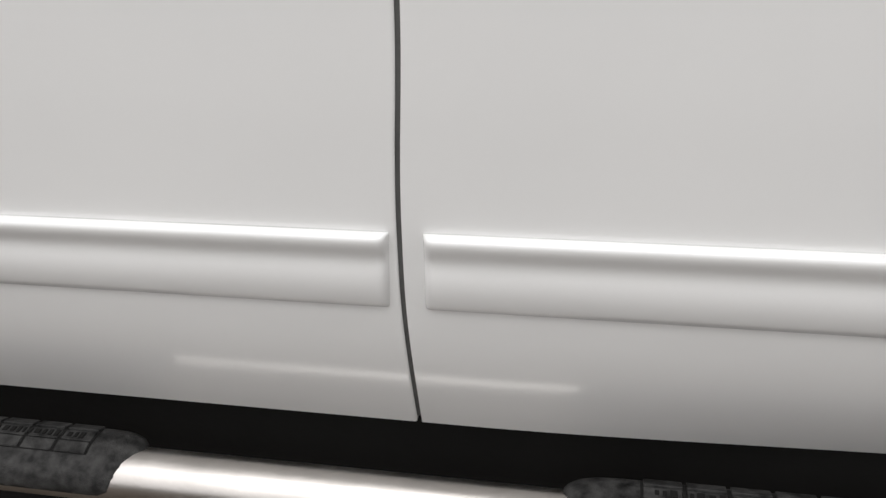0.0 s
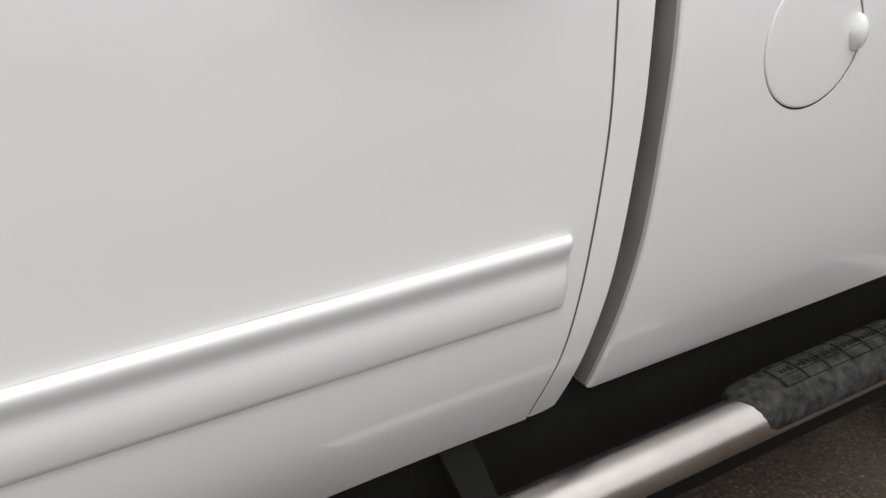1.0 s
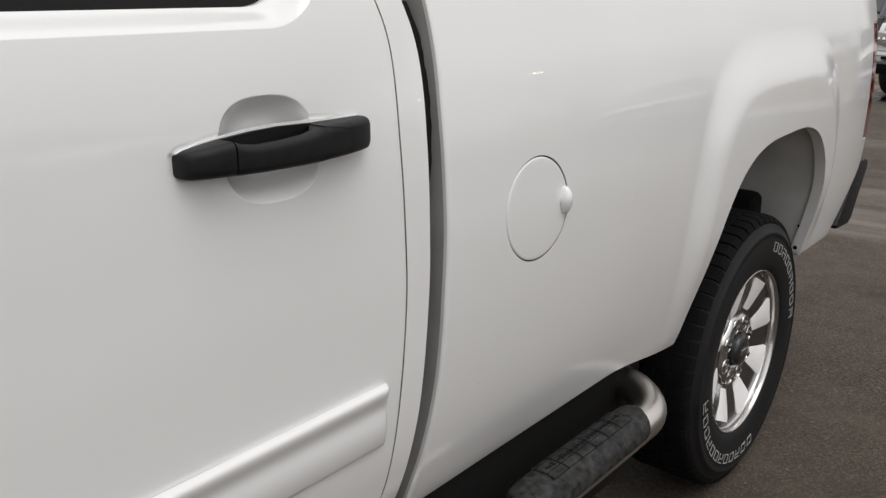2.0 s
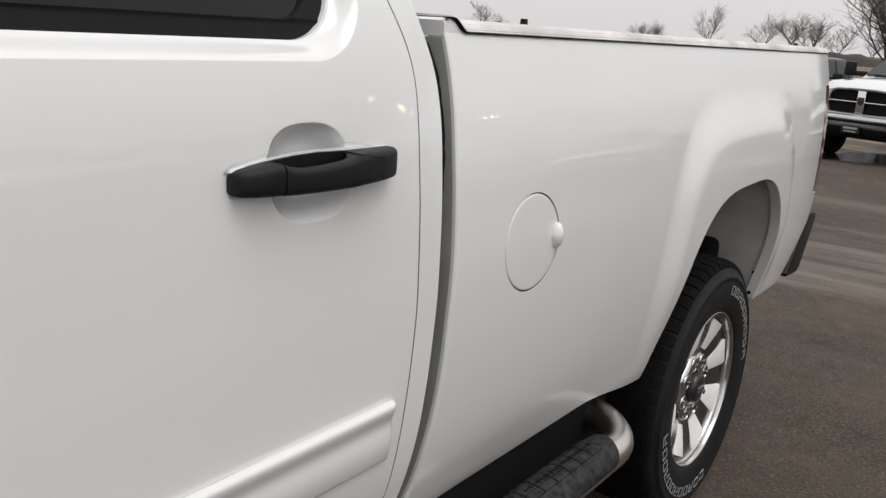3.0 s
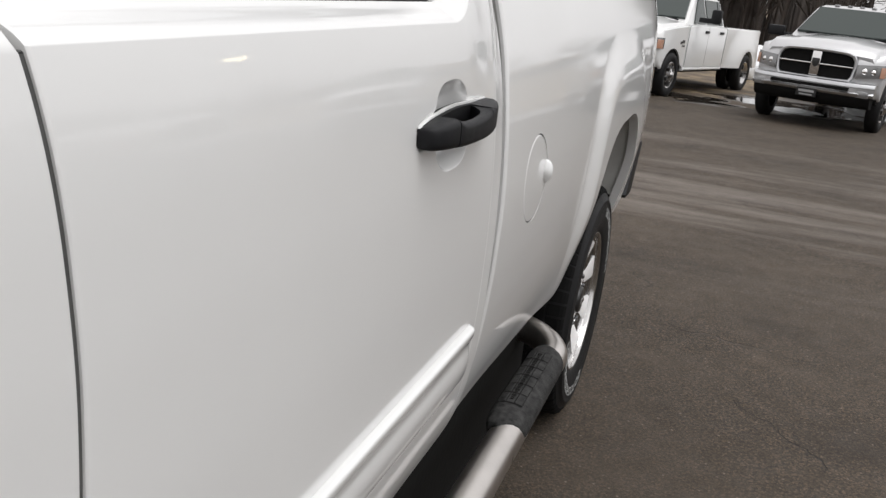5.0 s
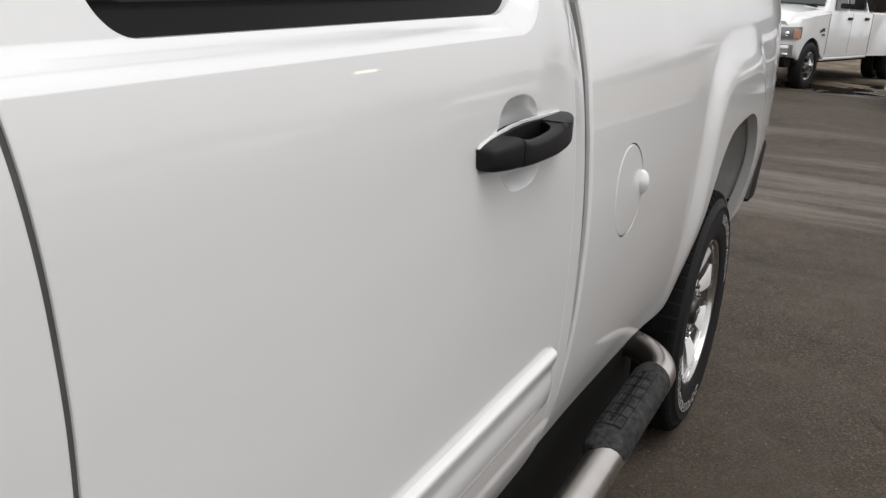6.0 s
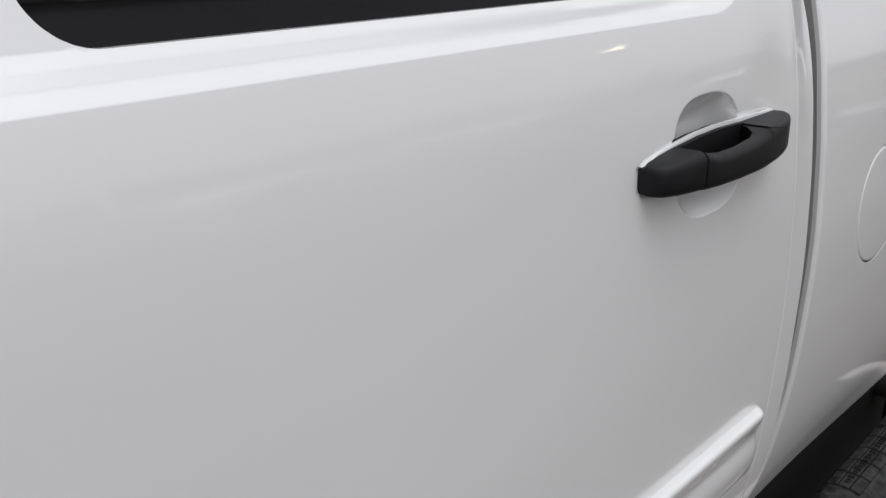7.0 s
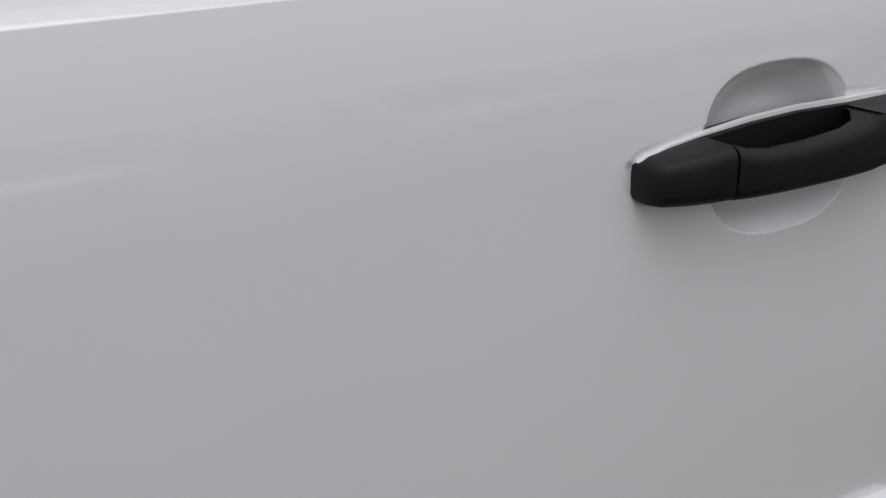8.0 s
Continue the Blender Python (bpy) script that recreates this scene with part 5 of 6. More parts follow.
for o in [c for c in truck.children if c.name.split(".")[0] in ("front_door", "rear_door", "cab_corner", "bed_side", "bed_rail_cap", "tail_light", "bumper_end", "wheel_house", "wheel", "front_fender", "rocker_panel", "bed_inner_wall", "bed_hump", "bed_floor_edge", "bed_wall_foot", "door_jamb")]:
    mirrored(o)


# ---- parked trucks across the lot ----
def side_wheel(parent, x, y, r, dish, dual=False):
    """A parked truck's wheel: tyre and bright rim; side -1 is the near side."""
    w = new("wheel")
    w.parent = parent
    s = 1 if y < 0 else -1
    v, f = lathe([(r * 0.56, 0.03), (r * 0.62, 0.005), (r * 0.86, 0.0), (r * 0.96, 0.02), (r, 0.045), (r, 0.175), (r * 0.95, 0.20), (r * 0.6, 0.21)], 48)
    mesh_ob("tyre", v, f, RUBBER, w)
    if dual:
        mesh_ob("inner_tyre", [(a, b + 0.30, c) for a, b, c in v], f, RUBBER, w)
    v, f = lathe([(0.0, dish - 0.03), (r * 0.13, dish - 0.028), (r * 0.16, dish), (r * 0.22, dish + 0.012), (r * 0.45, 0.06 + dish * 0.5), (r * 0.56, 0.015), (r * 0.6, 0.012), (r * 0.6, 0.05)], 40)
    mesh_ob("rim", v, f, ALLOY, w, "bright alloy rim")
    for k in range(5):
        bm = bmesh.new()
        box(bm, r * 0.27, r * 0.48, dish * 0.5 + 0.005, dish * 0.5 + 0.055, -r * 0.09, r * 0.09, 0.006, 1)
        bmesh.ops.rotate(bm, verts=bm.verts, cent=(0, 0, 0), matrix=Matrix.Rotation(radians(72 * k + 18), 3, "Y"))
        part("rim_slot", bm, DARK_METAL, w)
    w.matrix_basis = Matrix.Translation((x, y, r - 0.012)) @ Matrix.Diagonal((1, s, 1, 1))
    return w


def far_truck(name_label, paint, dually, m):
    t = new("pickup_truck")
    tagged(t, name_label, "pickup truck", "parked trucks across the lot")
    W = 0.985
    ax, rx, rad = 0.98, 5.12, 0.405

    def sweep(y, x=0.1):
        """How far the rounded nose falls back towards the fenders."""
        return 0.27 * (abs(y) / W) ** 4 * max(0.0, min(1.0, 1 - (x - 0.1) / 0.42))

    def arch(xc, r, z0):
        return [(xc - r * math.cos(a), max(z0, 0.40 + r * math.sin(a) * 1.04)) for a in np.linspace(0.45, math.pi - 0.45, 16)]

    # lower body with wheel arches, in three lengths
    def slab(name, outline, inset, mat=paint):
        bm = bmesh.new()
        n = len(outline)
        a = [[bm.verts.new((x, y, z)) for x, z in outline] for y in (-W + inset, W - inset)]
        bm.faces.new(a[0])
        bm.faces.new(list(reversed(a[1])))
        for i in range(n):
            j = (i + 1) % n
            bm.faces.new((a[0][i], a[1][i], a[1][j], a[0][j]))
        bmesh.ops.bevel(bm, geom=[e for e in bm.edges if abs(e.verts[0].co.y - e.verts[1].co.y) < 1e-6], offset=0.035, segments=3, profile=0.6, affect="EDGES")
        return part(name, bm, mat, t, smooth=True, angle=40)

    zb = 0.55
    outline = [(0.12, 0.72), (0.12, 1.10), (0.18, 1.17), (0.30, 1.24), (1.0, 1.30), (1.60, 1.34), (1.60, zb)] + list(reversed(arch(ax, 0.50, zb))) + [(0.45, zb), (0.2, 0.62)]
    bm = bmesh.new()
    rings = []
    for y in (-1, -0.985, -0.955, -0.9, -0.8, -0.65, -0.4, 0, 0.4, 0.65, 0.8, 0.9, 0.955, 0.985, 1):
        k = 1 - 0.035 * max(0.0, (abs(y) - 0.955) / 0.045) ** 2
        rings.append([(0.85 + (x - 0.85) * k + sweep(y * W, x), y * (W - 0.01), 0.93 + (z - 0.93) * k) for x, z in outline])
    loft(bm, rings)
    part("front_body", bm, paint, t, smooth=True, angle=40)
    bm = bmesh.new()
    rings = []
    for x, h, ins in ((0.14, 1.20, 0.16), (0.24, 1.30, 0.13), (0.6, 1.355, 0.10), (1.2, 1.395, 0.08), (1.72, 1.42, 0.07)):
        ring = [(x, -W + ins, h - 0.10), (x, -W + ins + 0.05, h - 0.02), (x, -0.52, h + 0.005), (x, -0.40, h + 0.035), (x, 0, h + 0.045), (x, 0.40, h + 0.035), (x, 0.52, h + 0.005), (x, W - ins - 0.05, h - 0.02), (x, W - ins, h - 0.10)]
        rings.append([(a + sweep(b, a), b, c) for a, b, c in ring])
    loft(bm, rings)
    part("hood", bm, paint, t, smooth=True, angle=40)
    slab("cab", [(1.603, zb), (1.603, 1.34), (2.0, 1.37), (3.737, 1.37), (3.737, zb)], 0.0)
    slab("bed", [(3.745, zb), (3.745, 1.37), (6.02, 1.37), (6.06, 1.26), (6.06, 0.72), (5.72, zb)] + [(x, z) for x, z in reversed(arch(rx, 0.49, zb))], 0.005)
    slab("lower_trim", [(1.55, 0.515), (1.55, 0.575), (3.72, 0.575), (3.72, 0.515)], -0.012)
    if dually:
        def flare_y(x, z):
            return -W + 0.006 - 0.105 * smooth01((1.42 - superellipse(x, z, rx, 0.42, 0.90, 0.78, 2.2)) / 0.85)

        for s in (-1, 1):
            o = skin("dual_wheel_flare", const(rx - 1.33), const(6.05), zb, 1.34, flare_y, paint, t, 0.03, [lambda x, z: np.hypot(x - rx, (z - 0.42) / 1.03) - 0.475], 0.05)
            o.matrix_basis = Matrix.Diagonal((1, -s, 1, 1))
    # greenhouse
    bm = bmesh.new()
    rings = []
    for x, zt, hw0, hw1 in ((1.62, 1.40, 0.90, 0.90), (2.28, 1.90, 0.90, 0.72), (2.5, 1.945, 0.90, 0.72), (3.4, 1.945, 0.90, 0.72), (3.62, 1.88, 0.90, 0.74), (3.72, 1.40, 0.90, 0.90)):
        zc = max(zt, 1.372)
        rings.append([(x, -hw0, 1.36), (x, -hw1, zc - 0.03), (x, -hw1 + 0.07, zc), (x, 0, zc + 0.02), (x, hw1 - 0.07, zc), (x, hw1, zc - 0.03), (x, hw0, 1.36)])
    loft(bm, rings)
    part("roof", bm, paint, t, smooth=True, angle=30)

    def pane(name, corners, mat, push):
        """A slightly proud pane with a thin edge."""
        bm = bmesh.new()
        p = [Vector(c) for c in corners]
        nrm = (p[1] - p[0]).cross(p[2] - p[1]).normalized()
        a = [bm.verts.new(c + nrm * push) for c in p]
        c2 = [bm.verts.new(c - nrm * 0.01) for c in p]
        bm.faces.new(a)
        bm.faces.new(list(reversed(c2)))
        for i in range(4):
            bm.faces.new((a[i], c2[i], c2[(i + 1) % 4], a[(i + 1) % 4]))
        return part(name, bm, mat, t)

    pane("windscreen", [(1.68, 0.82, 1.45), (1.68, -0.82, 1.45), (2.24, -0.66, 1.868), (2.24, 0.66, 1.868)], SCREEN, 0.045)
    for s in (-1, 1):
        for x0, x1, xt0, xt1 in ((1.98, 2.62, 2.34, 2.62), (2.72, 3.36, 2.72, 3.36), (3.42, 3.60, 3.42, 3.55)):
            q = [(x0, s * 0.905, 1.395), (x1, s * 0.905, 1.395), (xt1, s * 0.752, 1.85), (xt0, s * 0.752, 1.85)]
            pane("side_window", q if s < 0 else list(reversed(q)), SCREEN, 0.010)
        # mirror, handles
        bm = bmesh.new()
        if dually:
            box(bm, 1.98, 2.07, -0.33, -0.02, -0.005, 0.090, 0.025)
            box(bm, 1.95, 2.08, -0.44, -0.25, -0.01, 0.255, 0.045)
        else:
            box(bm, 1.98, 2.06, -0.24, -0.02, 0.02, 0.080, 0.015)
            box(bm, 1.95, 2.09, -0.45, -0.16, 0.01, 0.190, 0.040)
        o = part("mirror", bm, BLACK, t, "black towing mirror", smooth=True)
        o.matrix_basis = Matrix.Translation((-0.03, s * 0.965, 1.43 if dually else 1.33)) @ Matrix.Diagonal((1, -s, 1, 1))
        for hx in (2.44, 3.30):
            bm = bmesh.new()
            box(bm, hx, hx + 0.21, -0.022, 0.01, 1.225, 1.275, 0.012)
            o = part("door_handle", bm, BLACK, t, smooth=True)
            o.matrix_basis = Matrix.Translation((0, s * (W + 0.002), 0)) @ Matrix.Diagonal((1, -s, 1, 1))
        for gx in (1.612, 2.66, 3.732):
            bm = bmesh.new()
            box(bm, gx - 0.0022, gx + 0.0022, -0.0015, 0.004, 0.62, 1.35)
            o = part("panel_gap", bm, DARK_METAL, t)
            o.matrix_basis = Matrix.Translation((0, s * W, 0)) @ Matrix.Diagonal((1, -s, 1, 1))
        for i, (bx, bz, bw, bh) in enumerate(((1.26, 1.005, 0.07, 0.05), (1.35, 1.02, 0.05, 0.06), (1.42, 1.02, 0.05, 0.06), (1.36, 0.955, 0.13, 0.03))):
            bm = bmesh.new()
            box(bm, bx, bx + bw, -0.006, 0.004, bz, bz + bh, 0.003, 1)
            o = part("badge", bm, DARK_METAL, t)
            o.matrix_basis = Matrix.Translation((0, s * (W - 0.009), 0)) @ Matrix.Diagonal((1, -s, 1, 1))
        # headlight: a clear lens round the corner of the nose, amber at its outer end
        bm = bmesh.new()
        loft(bm, [[(0.062 + sweep(y), y, 0.865 + 0.05 * u), (0.058 + sweep(y), y, 0.98), (0.072 + sweep(y), y, 1.075 + 0.03 * u), (0.19 + sweep(y), y, 1.075 + 0.03 * u), (0.19 + sweep(y), y, 0.865 + 0.05 * u)]
                  for u, y in ((q / 12, 0.615 + 0.373 * q / 12) for q in range(13))])
        lamp = part("headlight", bm, LAMP_CLEAR, t, "clear headlight", smooth=True)
        lamp.matrix_basis = Matrix.Diagonal((1, s, 1, 1))
        bm = bmesh.new()
        loft(bm, [[(0.054 + sweep(y), y + 0.004, 0.915), (0.050 + sweep(y), y + 0.004, 0.98), (0.060 + sweep(y), y + 0.004, 1.07), (0.15 + sweep(y), y, 1.07), (0.15 + sweep(y), y, 0.915)]
                  for y in np.linspace(0.93, 0.988, 6)])
        part("amber_corner", bm, LAMP_AMBER, lamp, "amber side marker", smooth=True)
        for ry, rr in ((0.71, 0.058), (0.83, 0.050)):
            bm = bmesh.new()
            bmesh.ops.create_uvsphere(bm, u_segments=16, v_segments=10, radius=rr, matrix=Matrix.Translation((0.062 + sweep(ry) + rr * 0.72, ry, 0.985)))
            part("reflector", bm, CHROME, lamp, smooth=True)
        # fog light in the bumper's corner
        bm = bmesh.new()
        box(bm, -0.030, 0.02, 0.10, 0.30, 0.60, 0.70, 0.02)
        o = part("fog_light", bm, LAMP_CLEAR, t, "clear fog light", smooth=True)
        o.matrix_basis = Matrix.Translation((0.012, s * W, 0)) @ Matrix.Diagonal((1, -s, 1, 1))
    # grille: chrome ring, black mesh, a bright cross and a plain emblem
    half_out = [(0.0, 0.795), (0.30, 0.795), (0.555, 0.805), (0.590, 0.86), (0.612, 1.02), (0.600, 1.13), (0.555, 1.20), (0.46, 1.232), (0.20, 1.245), (0.0, 1.247)]
    outer = half_out + [(-y, z) for y, z in reversed(half_out[1:-1])]
    inner = [(y * 0.925, 1.012 + (z - 1.012) * 0.835) for y, z in outer]
    bm = bmesh.new()
    loft(bm, [[(x + sweep(y) * 1.2 + 0.03 * (z - 0.8), y, z) for y, z in line] for x, line in ((0.140, outer), (0.050, outer), (0.036, [(a * 0.985, 1.012 + (b - 1.012) * 0.965) for a, b in outer]), (0.040, [(a * 1.015, 1.012 + (b - 1.012) * 1.03) for a, b in inner]), (0.060, inner), (0.140, inner))], caps=False)
    g = part("grille_surround", bm, BUMPER, t, "chrome grille surround", smooth=True, angle=40)
    bm = bmesh.new()
    loft(bm, [[(x + sweep(y) + 0.03 * (z - 0.8), y * 1.01, 1.012 + (z - 1.012) * 1.01) for y, z in inner] for x in (0.085, 0.115)])
    part("grille_mesh", bm, UNDER, g, "black grille mesh")
    for s in (-1, 1):
        bm = bmesh.new()
        box(bm, 0.052, 0.09, *sorted((s * 0.06, s * 0.565)), 1.008, 1.030, 0.006, 2)
        part("grille_bar", bm, CHROME, g, "chrome grille cross bar", smooth=True)
    bm = bmesh.new()
    box(bm, 0.050, 0.10, -0.070, 0.070, 0.84, 1.205, 0.012)
    part("grille_column", bm, CHROME, g, "grey grille centre post", smooth=True)
    bm = bmesh.new()
    prism(bm, [(-0.055, 1.10), (0.055, 1.10), (0.060, 1.05), (0.035, 0.985), (0.0, 0.965), (-0.035, 0.985), (-0.060, 1.05)], -0.04, 0.0, 0.008)
    bmesh.ops.rotate(bm, verts=bm.verts, cent=(0, 0, 0), matrix=Matrix.Rotation(radians(-90), 3, "Z"))
    bmesh.ops.translate(bm, verts=bm.verts, vec=(0.078, 0, 0))
    part("emblem", bm, DARK_METAL, g, "plain dark shield emblem", smooth=True)
    # bumper with its slot and lower air dam
    bm = bmesh.new()
    rings = []
    for y in np.linspace(-W + 0.05, W - 0.05, 17):
        b = sweep(y) * 1.05
        rings.append([(b - 0.02, y, 0.815), (b - 0.085, y, 0.80), (b - 0.105, y, 0.768), (b - 0.105, y, 0.745), (b - 0.088, y, 0.735), (b - 0.088, y, 0.675), (b - 0.118, y, 0.655), (b - 0.116, y, 0.640), (b - 0.090, y, 0.612), (b - 0.02, y, 0.604), (0.32, y, 0.604), (0.32, y, 0.80)])
    loft(bm, rings)
    bp = part("front_bumper", bm, BUMPER, t, "chrome front bumper", smooth=True, angle=35)
    bm = bmesh.new()
    box(bm, -0.094, 0.0, -0.60, 0.60, 0.680, 0.732, 0.012)
    part("bumper_slot", bm, UNDER, bp, "dark bumper opening", smooth=True)
    bm = bmesh.new()
    loft(bm, [[(b - 0.080, y, 0.606), (b - 0.070, y, 0.560), (b - 0.01, y, 0.470), (b + 0.06, y, 0.430), (0.40, y, 0.430), (0.40, y, 0.606)] for y, b in ((y, sweep(y)) for y in np.linspace(-0.90, 0.90, 15))])
    part("air_dam", bm, UNDER, t, "black plastic air dam", smooth=True)
    bm = bmesh.new()
    box(bm, -0.125, -0.085, -0.155, 0.155, 0.520, 0.648, 0.004, 1)
    part("dealer_plate", bm, PLATE, bp, "black plate with pale bars")
    for z0, z1, hw in ((0.585, 0.620, 0.12), (0.540, 0.558, 0.10)):
        bm = bmesh.new()
        box(bm, -0.128, -0.124, -hw, hw, z0, z1)
        part("plate_print", bm, PLATE_INK, t)
    # roof marker lights, wipers, wheels, underside
    for y in (-0.42, -0.2, 0, 0.2, 0.42):
        bm = bmesh.new()
        box(bm, 2.36, 2.46, y - 0.04, y + 0.04, 1.925, 1.968, 0.012)
        part("roof_marker", bm, LAMP_AMBER if dually else LAMP_CLEAR, t, smooth=True)
    for y0, y1 in ((-0.70, -0.05), (0.02, 0.66)):
        bm = bmesh.new()
        tube(bm, [(1.64, y0, 1.432), (1.70, (y0 + y1) / 2, 1.468), (1.655, y1, 1.445)], 0.012, 8)
        part("wiper", bm, BLACK, t)
    bm = bmesh.new()
    box(bm, 0.5, 5.9, -0.62, 0.62, 0.42, 0.62, 0.05)
    part("underbody", bm, UNDER, t)
    bm = bmesh.new()
    box(bm, 0.42, 1.52, -0.94, 0.94, 0.5, 1.0, 0.02)
    part("wheel_house", bm, UNDER, t)
    bm = bmesh.new()
    box(bm, 4.58, 5.66, -0.94, 0.94, 0.5, 1.0, 0.02)
    part("wheel_house", bm, UNDER, t)
    for s in (-1, 1):
        side_wheel(t, ax, s * (W + 0.012), rad, -0.03)
        side_wheel(t, rx, s * (W + (0.095 if dually else 0.012)), rad, 0.11 if dually else -0.02, dually)
    for o in t.children:                                   # the body sits low over its wheels
        if not o.name.startswith("wheel") or o.name.startswith("wheel_house"):
            o.matrix_basis = Matrix.Translation((0, 0, -0.045)) @ o.matrix_basis
    t.matrix_basis = m
    return t


def placed(px, py, lx, ly, turn):
    """The pose that brings a truck's local point (lx, ly) to (px, py)."""
    r = Matrix.Rotation(radians(turn), 4, "Z")
    o = Vector((px, py, 0)) - (r @ Vector((lx, ly, 0)))
    return Matrix.Translation(o) @ r


def on_ground(m):
    """Sets a pose onto the falling lot."""
    x = m.translation.x
    return Matrix.Translation((0, 0, -0.0185 * (x - 5))) @ m @ Matrix.Rotation(math.atan(0.0185), 4, "Y")


far_truck("white dual-wheel crew-cab pickup with chrome bumper beside muddy grass", WHITE, True, on_ground(placed(14.9, 0.92, 0.98 * 0.93, -0.98 * 0.93, -16.5)) @ Matrix.Scale(0.93, 4))
far_truck("dark blue crew-cab pickup parked beside the white truck", NAVY, False, on_ground(placed(22.0, 4.55, 0.98, -0.98, -13.5)) @ Matrix.Scale(0.87, 4))
SILVER_SIZE = Matrix.Diagonal((0.935, 0.905, 0.935, 1))
SILVER_AT = placed(14.25, -0.70, 0.98 * 0.935, 0.86 * 0.935, -17.0)
silver_truck = far_truck("silver heavy-duty pickup with chrome grille standing by a puddle", SILVER, False, on_ground(SILVER_AT) @ SILVER_SIZE)
for k in (1, 2):
    copy_thing(silver_truck, on_ground(Matrix.Translation((-1.5 * k, -4.1 * k, 0)) @ SILVER_AT) @ SILVER_SIZE)


# unseen row behind the camera, added for door reflections and to block low sky
for k, x in enumerate((-3.2, 0.2, 3.7, 7.3)):
    copy_thing(silver_truck, Matrix.Translation((x, -5.0 - 0.2 * (k % 2), 0)) @ Matrix.Rotation(radians(88 + 3 * (k % 2)), 4, "Z") @ Matrix.Rotation(radians(180), 4, "Z"))


# ---- old snow, lamp ----
def snow_patch(x, y, a, b, h, seed):
    rng = random.Random(seed)
    bm = bmesh.new()
    bmesh.ops.create_icosphere(bm, subdivisions=4, radius=1)
    for v in bm.verts:
        k = 1 + 0.35 * noise.noise(v.co * 1.7 + Vector((seed, 0, 0))) + 0.12 * noise.noise(v.co * 6)
        v.co = Vector((v.co.x * a * k, v.co.y * b * k, max(-0.02, v.co.z * h * k)))
    bmesh.ops.translate(bm, verts=bm.verts, vec=(x, y, -0.0185 * (x - 5)))
    o = part("snow_mound", bm, SNOW, None, smooth=True, angle=180)
    tagged(o, "low mound of old melting snow on wet ground", "snow", "old snow")


snow_patch(23.5, -0.6, 1.3, 0.6, 0.75, 3)
snow_patch(17.0, -2.6, 0.9, 0.5, 0.16, 5)
snow_patch(15.4, -1.2, 0.50, 0.40, 0.025, 8)


def lamp_post():
    root = new("street_lamp")
    tagged(root, "tall galvanised street lamp with a lit warm head", "street lamp")
    bm = bmesh.new()
    tube(bm, [(0, 0, 0), (0, 0, 3), (0, 0, 6.05)], 0.07, 12)
    part("pole", bm, POLE, root, smooth=True)
    bm = bmesh.new()
    tube(bm, [(0, 0, 6.0), (-0.3, 0.2, 6.15), (-0.62, 0.4, 6.2)], 0.035, 10)
    part("arm", bm, POLE, root, smooth=True)
    bm = bmesh.new()
    box(bm, -0.48, 0.48, -0.11, 0.11, -0.045, 0.045, 0.03)
    o = part("lamp_head", bm, LIT, root, "lit lamp head", smooth=True)
    o.matrix_basis = pose(-0.72, 0.46, 6.17, 0, 0, 57)
    root.matrix_basis = pose(35.6, -22.9, -0.55)


lamp_post()


# ---- bare trees ----
def tree_mesh(seed, height, levels=5, spread=0.55, thick=0.02):
    """Tapered trunk and forking limbs, as points and faces."""
    rng = random.Random(seed)
    verts, faces = [], []

    def limb(p, d, length, r, level):
        sides = 6 if level < 2 else 4 if level < 4 else 3
        pts = [p]
        dirs = [d]
        steps = 3 if level < 3 else 2
        for _ in range(steps):
            d = (d + Vector((rng.gauss(0, 0.13), rng.gauss(0, 0.13), rng.gauss(0.05, 0.08)))).normalized()
            p = p + d * length / steps
            pts.append(p)
            dirs.append(d)
        base = len(verts)
        for i, (q, dd) in enumerate(zip(pts, dirs)):
            s = dd.cross(Vector((0.3, 0.9, 0.2))).normalized()
            u = s.cross(dd)
            rr = r * (1 - 0.45 * i / steps)
            for k in range(sides):
                a = 2 * math.pi * k / sides
                verts.append(q + rr * (math.cos(a) * s + math.sin(a) * u))
        for i in range(steps):
            for k in range(sides):
                a, c = base + i * sides + k, base + i * sides + (k + 1) % sides
                faces.append((a, c, c + sides, a + sides))
        if level >= levels:
            return
        for i in range(1, len(pts)):
            n = rng.choice((1, 2)) if i < len(pts) - 1 else 2
            if level == 0 and i == 1:
                n = 0
            for _ in range(n):
                out = Vector((rng.gauss(0, 1), rng.gauss(0, 1), rng.gauss(0.25, 0.4))).normalized()
                nd = (dirs[i] * (1 - spread) + out * spread).normalized()
                limb(pts[i], nd, length * rng.uniform(0.55, 0.8), r * (0.5 if i < len(pts) - 1 else 0.55), level + 1)

    limb(Vector((0, 0, -0.1)), Vector((0, 0, 1)), height * 0.38, height * thick, 0)
    top = max(v.z for v in verts)
    k = height / top
    return [v * k for v in verts], faces


TREE_KINDS = [tree_mesh(s, 9.0) for s in (11, 12, 13, 14)]


def bare_tree(x, y, h, kind, turn, wide=1.0):
    root = new("bare_tree")
    tagged(root, "leafless winter tree on the far field", "tree", "bare trees on the field")
    v, f = TREE_KINDS[kind]
    o = mesh_ob("trunk", v, f, BARK, root, smooth=False)
    root.matrix_basis = pose(x, y, -1.0175, 0, 0, turn) @ Matrix.Diagonal((h / 9 * wide, h / 9 * wide, h / 9, 1))


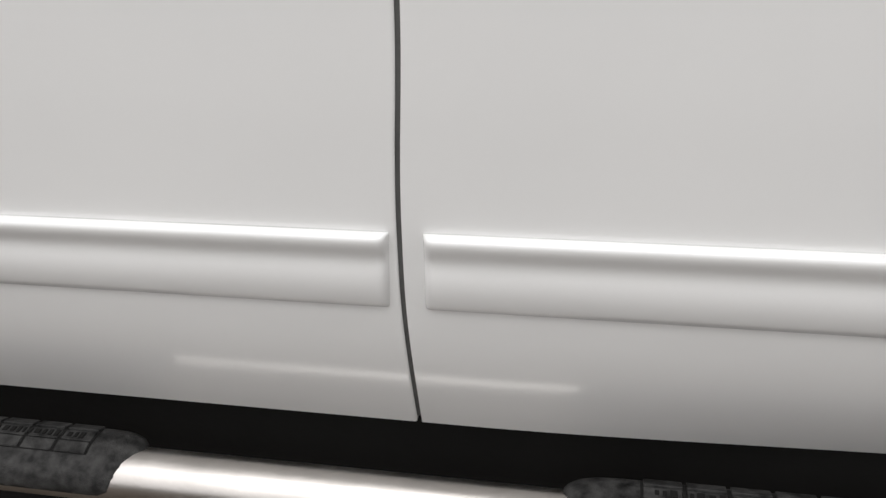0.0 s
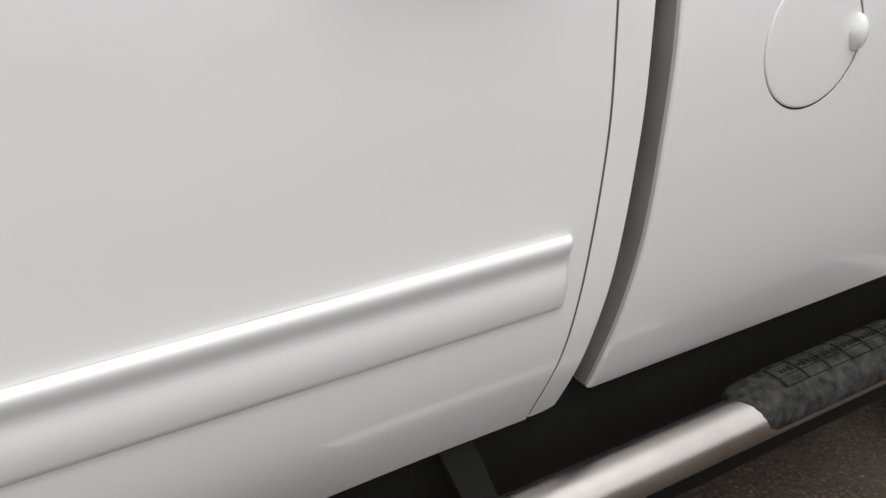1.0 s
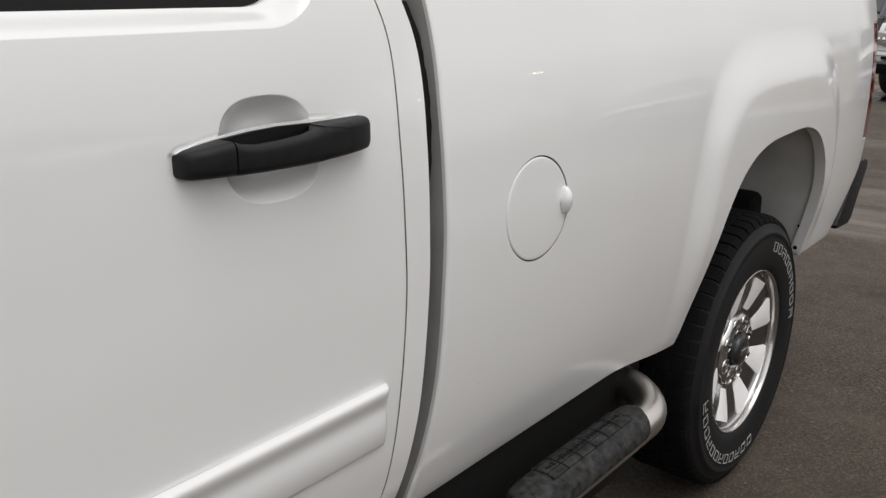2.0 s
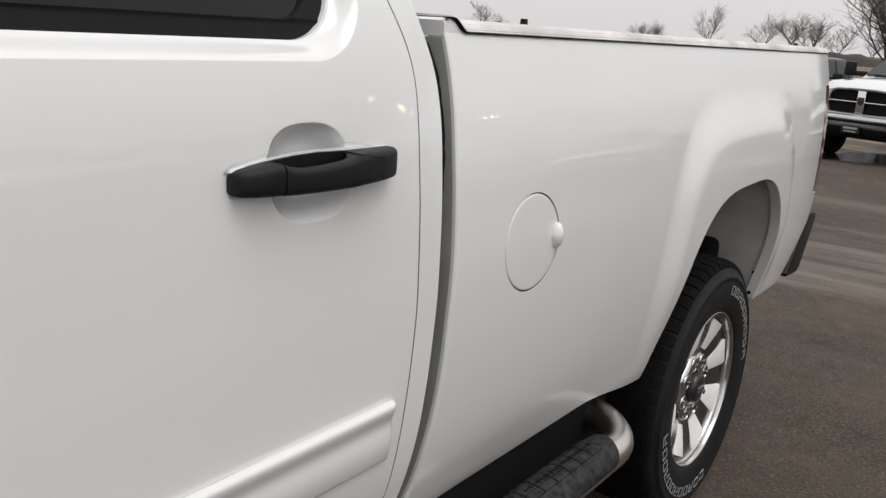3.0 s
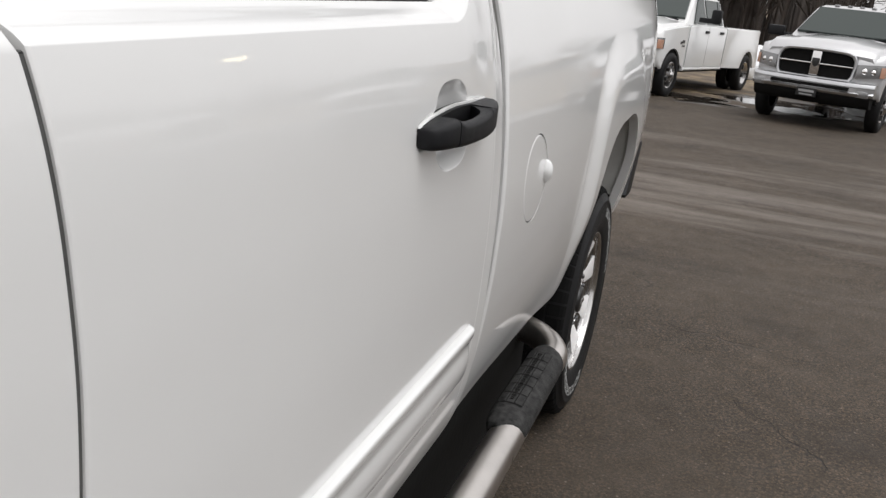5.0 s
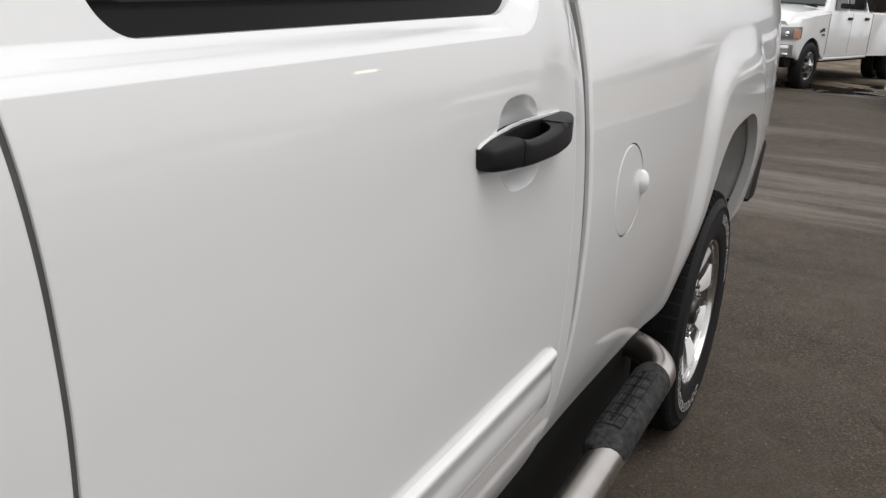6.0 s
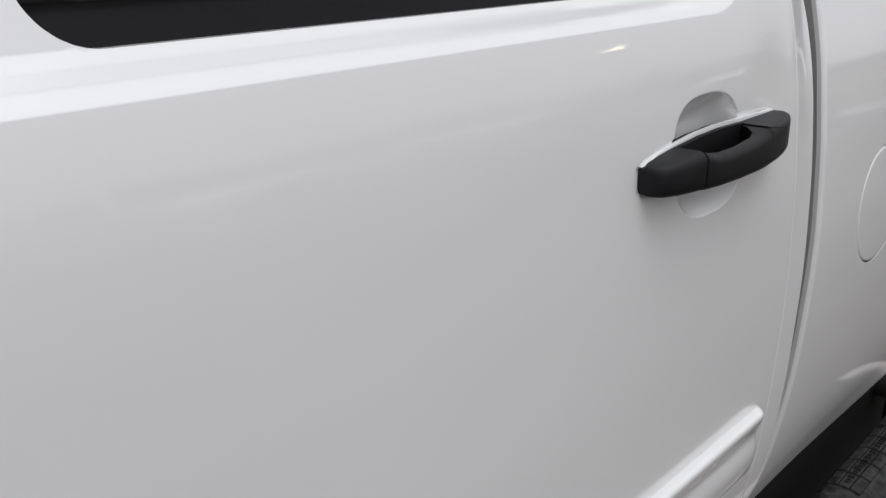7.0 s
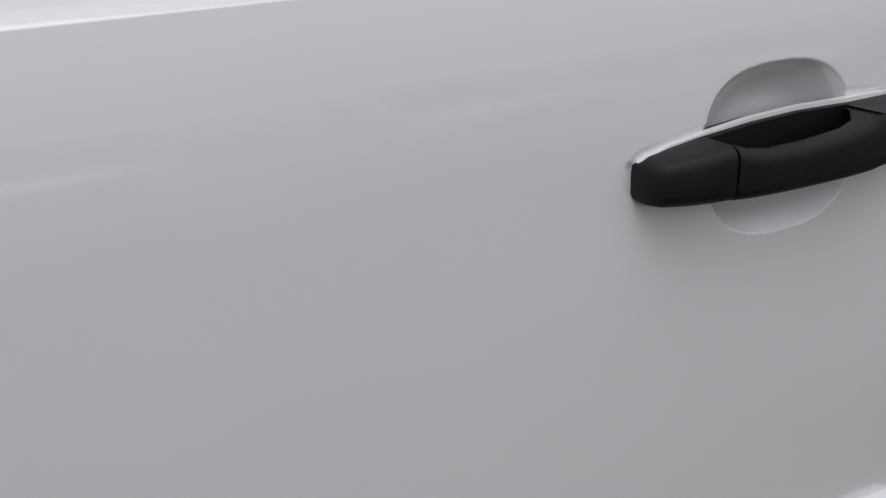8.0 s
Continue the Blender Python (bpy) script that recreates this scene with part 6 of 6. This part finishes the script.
# bearings from the middle of the walk, degrees to the left of straight back, with distance and height
for i, (bearing, dist, h, wide) in enumerate(((34.3, 150, 7.5, 1.0), (33.1, 160, 5.5, 1.0), (24.3, 150, 5.6, 1.0), (23.6, 150, 6.2, 0.9), (19.8, 140, 9.0, 0.8), (16.4, 130, 7.6, 1.0), (15.1, 135, 8, 1.0),
                                             (14.0, 128, 7.8, 1.0), (12.4, 130, 6.8, 0.9), (10.4, 120, 6.4, 1.0), (8.9, 125, 6.4, 1.0), (7.6, 118, 6.6, 1.1), (27.5, 170, 4, 1.2), (41, 150, 8, 1.0), (45, 160, 7, 1.0), (50, 150, 8, 1.1))):
    a = radians(bearing)
    bare_tree(dist * math.cos(a), -0.6 + dist * math.sin(a), h, i % 4, 70 * i, wide)


def woods(name, label, spots, mat, kinds):
    verts, faces = [], []
    rng = random.Random(7)
    for x, y, h in spots:
        v, f = rng.choice(kinds)
        a = rng.uniform(0, 6.28)
        c, s, k = math.cos(a), math.sin(a), h / 9
        b = len(verts)
        verts += [(x + k * (p.x * c - p.y * s), y + k * (p.x * s + p.y * c), k * p.z - 0.0185 * min(max(x - 5, 0), 55)) for p in v]
        faces += [tuple(i + b for i in q) for q in f]
    o = mesh_ob(name, verts, faces, mat, None, smooth=False)
    tagged(o, label, "woods", kind="stuff")


THIN = [tree_mesh(s, 9.0, 4, 0.5, 0.013) for s in (21, 22, 23)]
rng = random.Random(3)
spots = [(rng.uniform(34, 62), 0, rng.uniform(5.5, 8.5)) for _ in range(90)]
spots = [(x, rng.uniform(-0.10, 0.16) * x, h) for x, _, h in spots]
woods("woods", "dense leafless brown woods behind the parked trucks", spots, WOODS, THIN)
spots = []
for k in range(150):
    a = radians(rng.uniform(-178, -7))
    d = rng.uniform(55, 80)
    spots.append((d * math.cos(a), d * math.sin(a), rng.uniform(3.5, 6)))
woods("woods", "leafless tree line along the edge of the lot", spots, WOODS, THIN)


def bank(name, label, r0, a0, a1, h, mat):
    """A low uneven brush bank seen as the dark foot of the woods."""
    bm = bmesh.new()
    rings = []
    for k in range(160):
        a = radians(a0 + (a1 - a0) * k / 159)
        hh = h * (0.75 + 0.5 * noise.noise((k * 0.23, 1.7, 0)) + 0.3 * noise.noise((k * 0.9, 3.1, 0)))
        c, s = math.cos(a), math.sin(a)
        rings.append([((r0 + d) * c, (r0 + d) * s, z - 0.0185 * min(max((r0 + d) * c - 5, 0), 55)) for d, z in ((0, -0.05), (1.5, hh * 0.7), (4, hh), (8, hh * 0.8), (12, -0.05))])
    loft(bm, rings, closed=False, caps=False)
    o = part(name, bm, mat, None, smooth=True, angle=180)
    tagged(o, label, "brush", kind="stuff")


bank("brush_bank", "dark leafless brush at the foot of the woods", 46, -6.5, 9, 4.6, WOODS)
bank("brush_bank", "dark far brush line along the lot", 82, -178, -6, 1.7, WOODS)
bank("brush_bank", "low dark brush line on the horizon", 190, 5, 75, 3.0, WOODS)
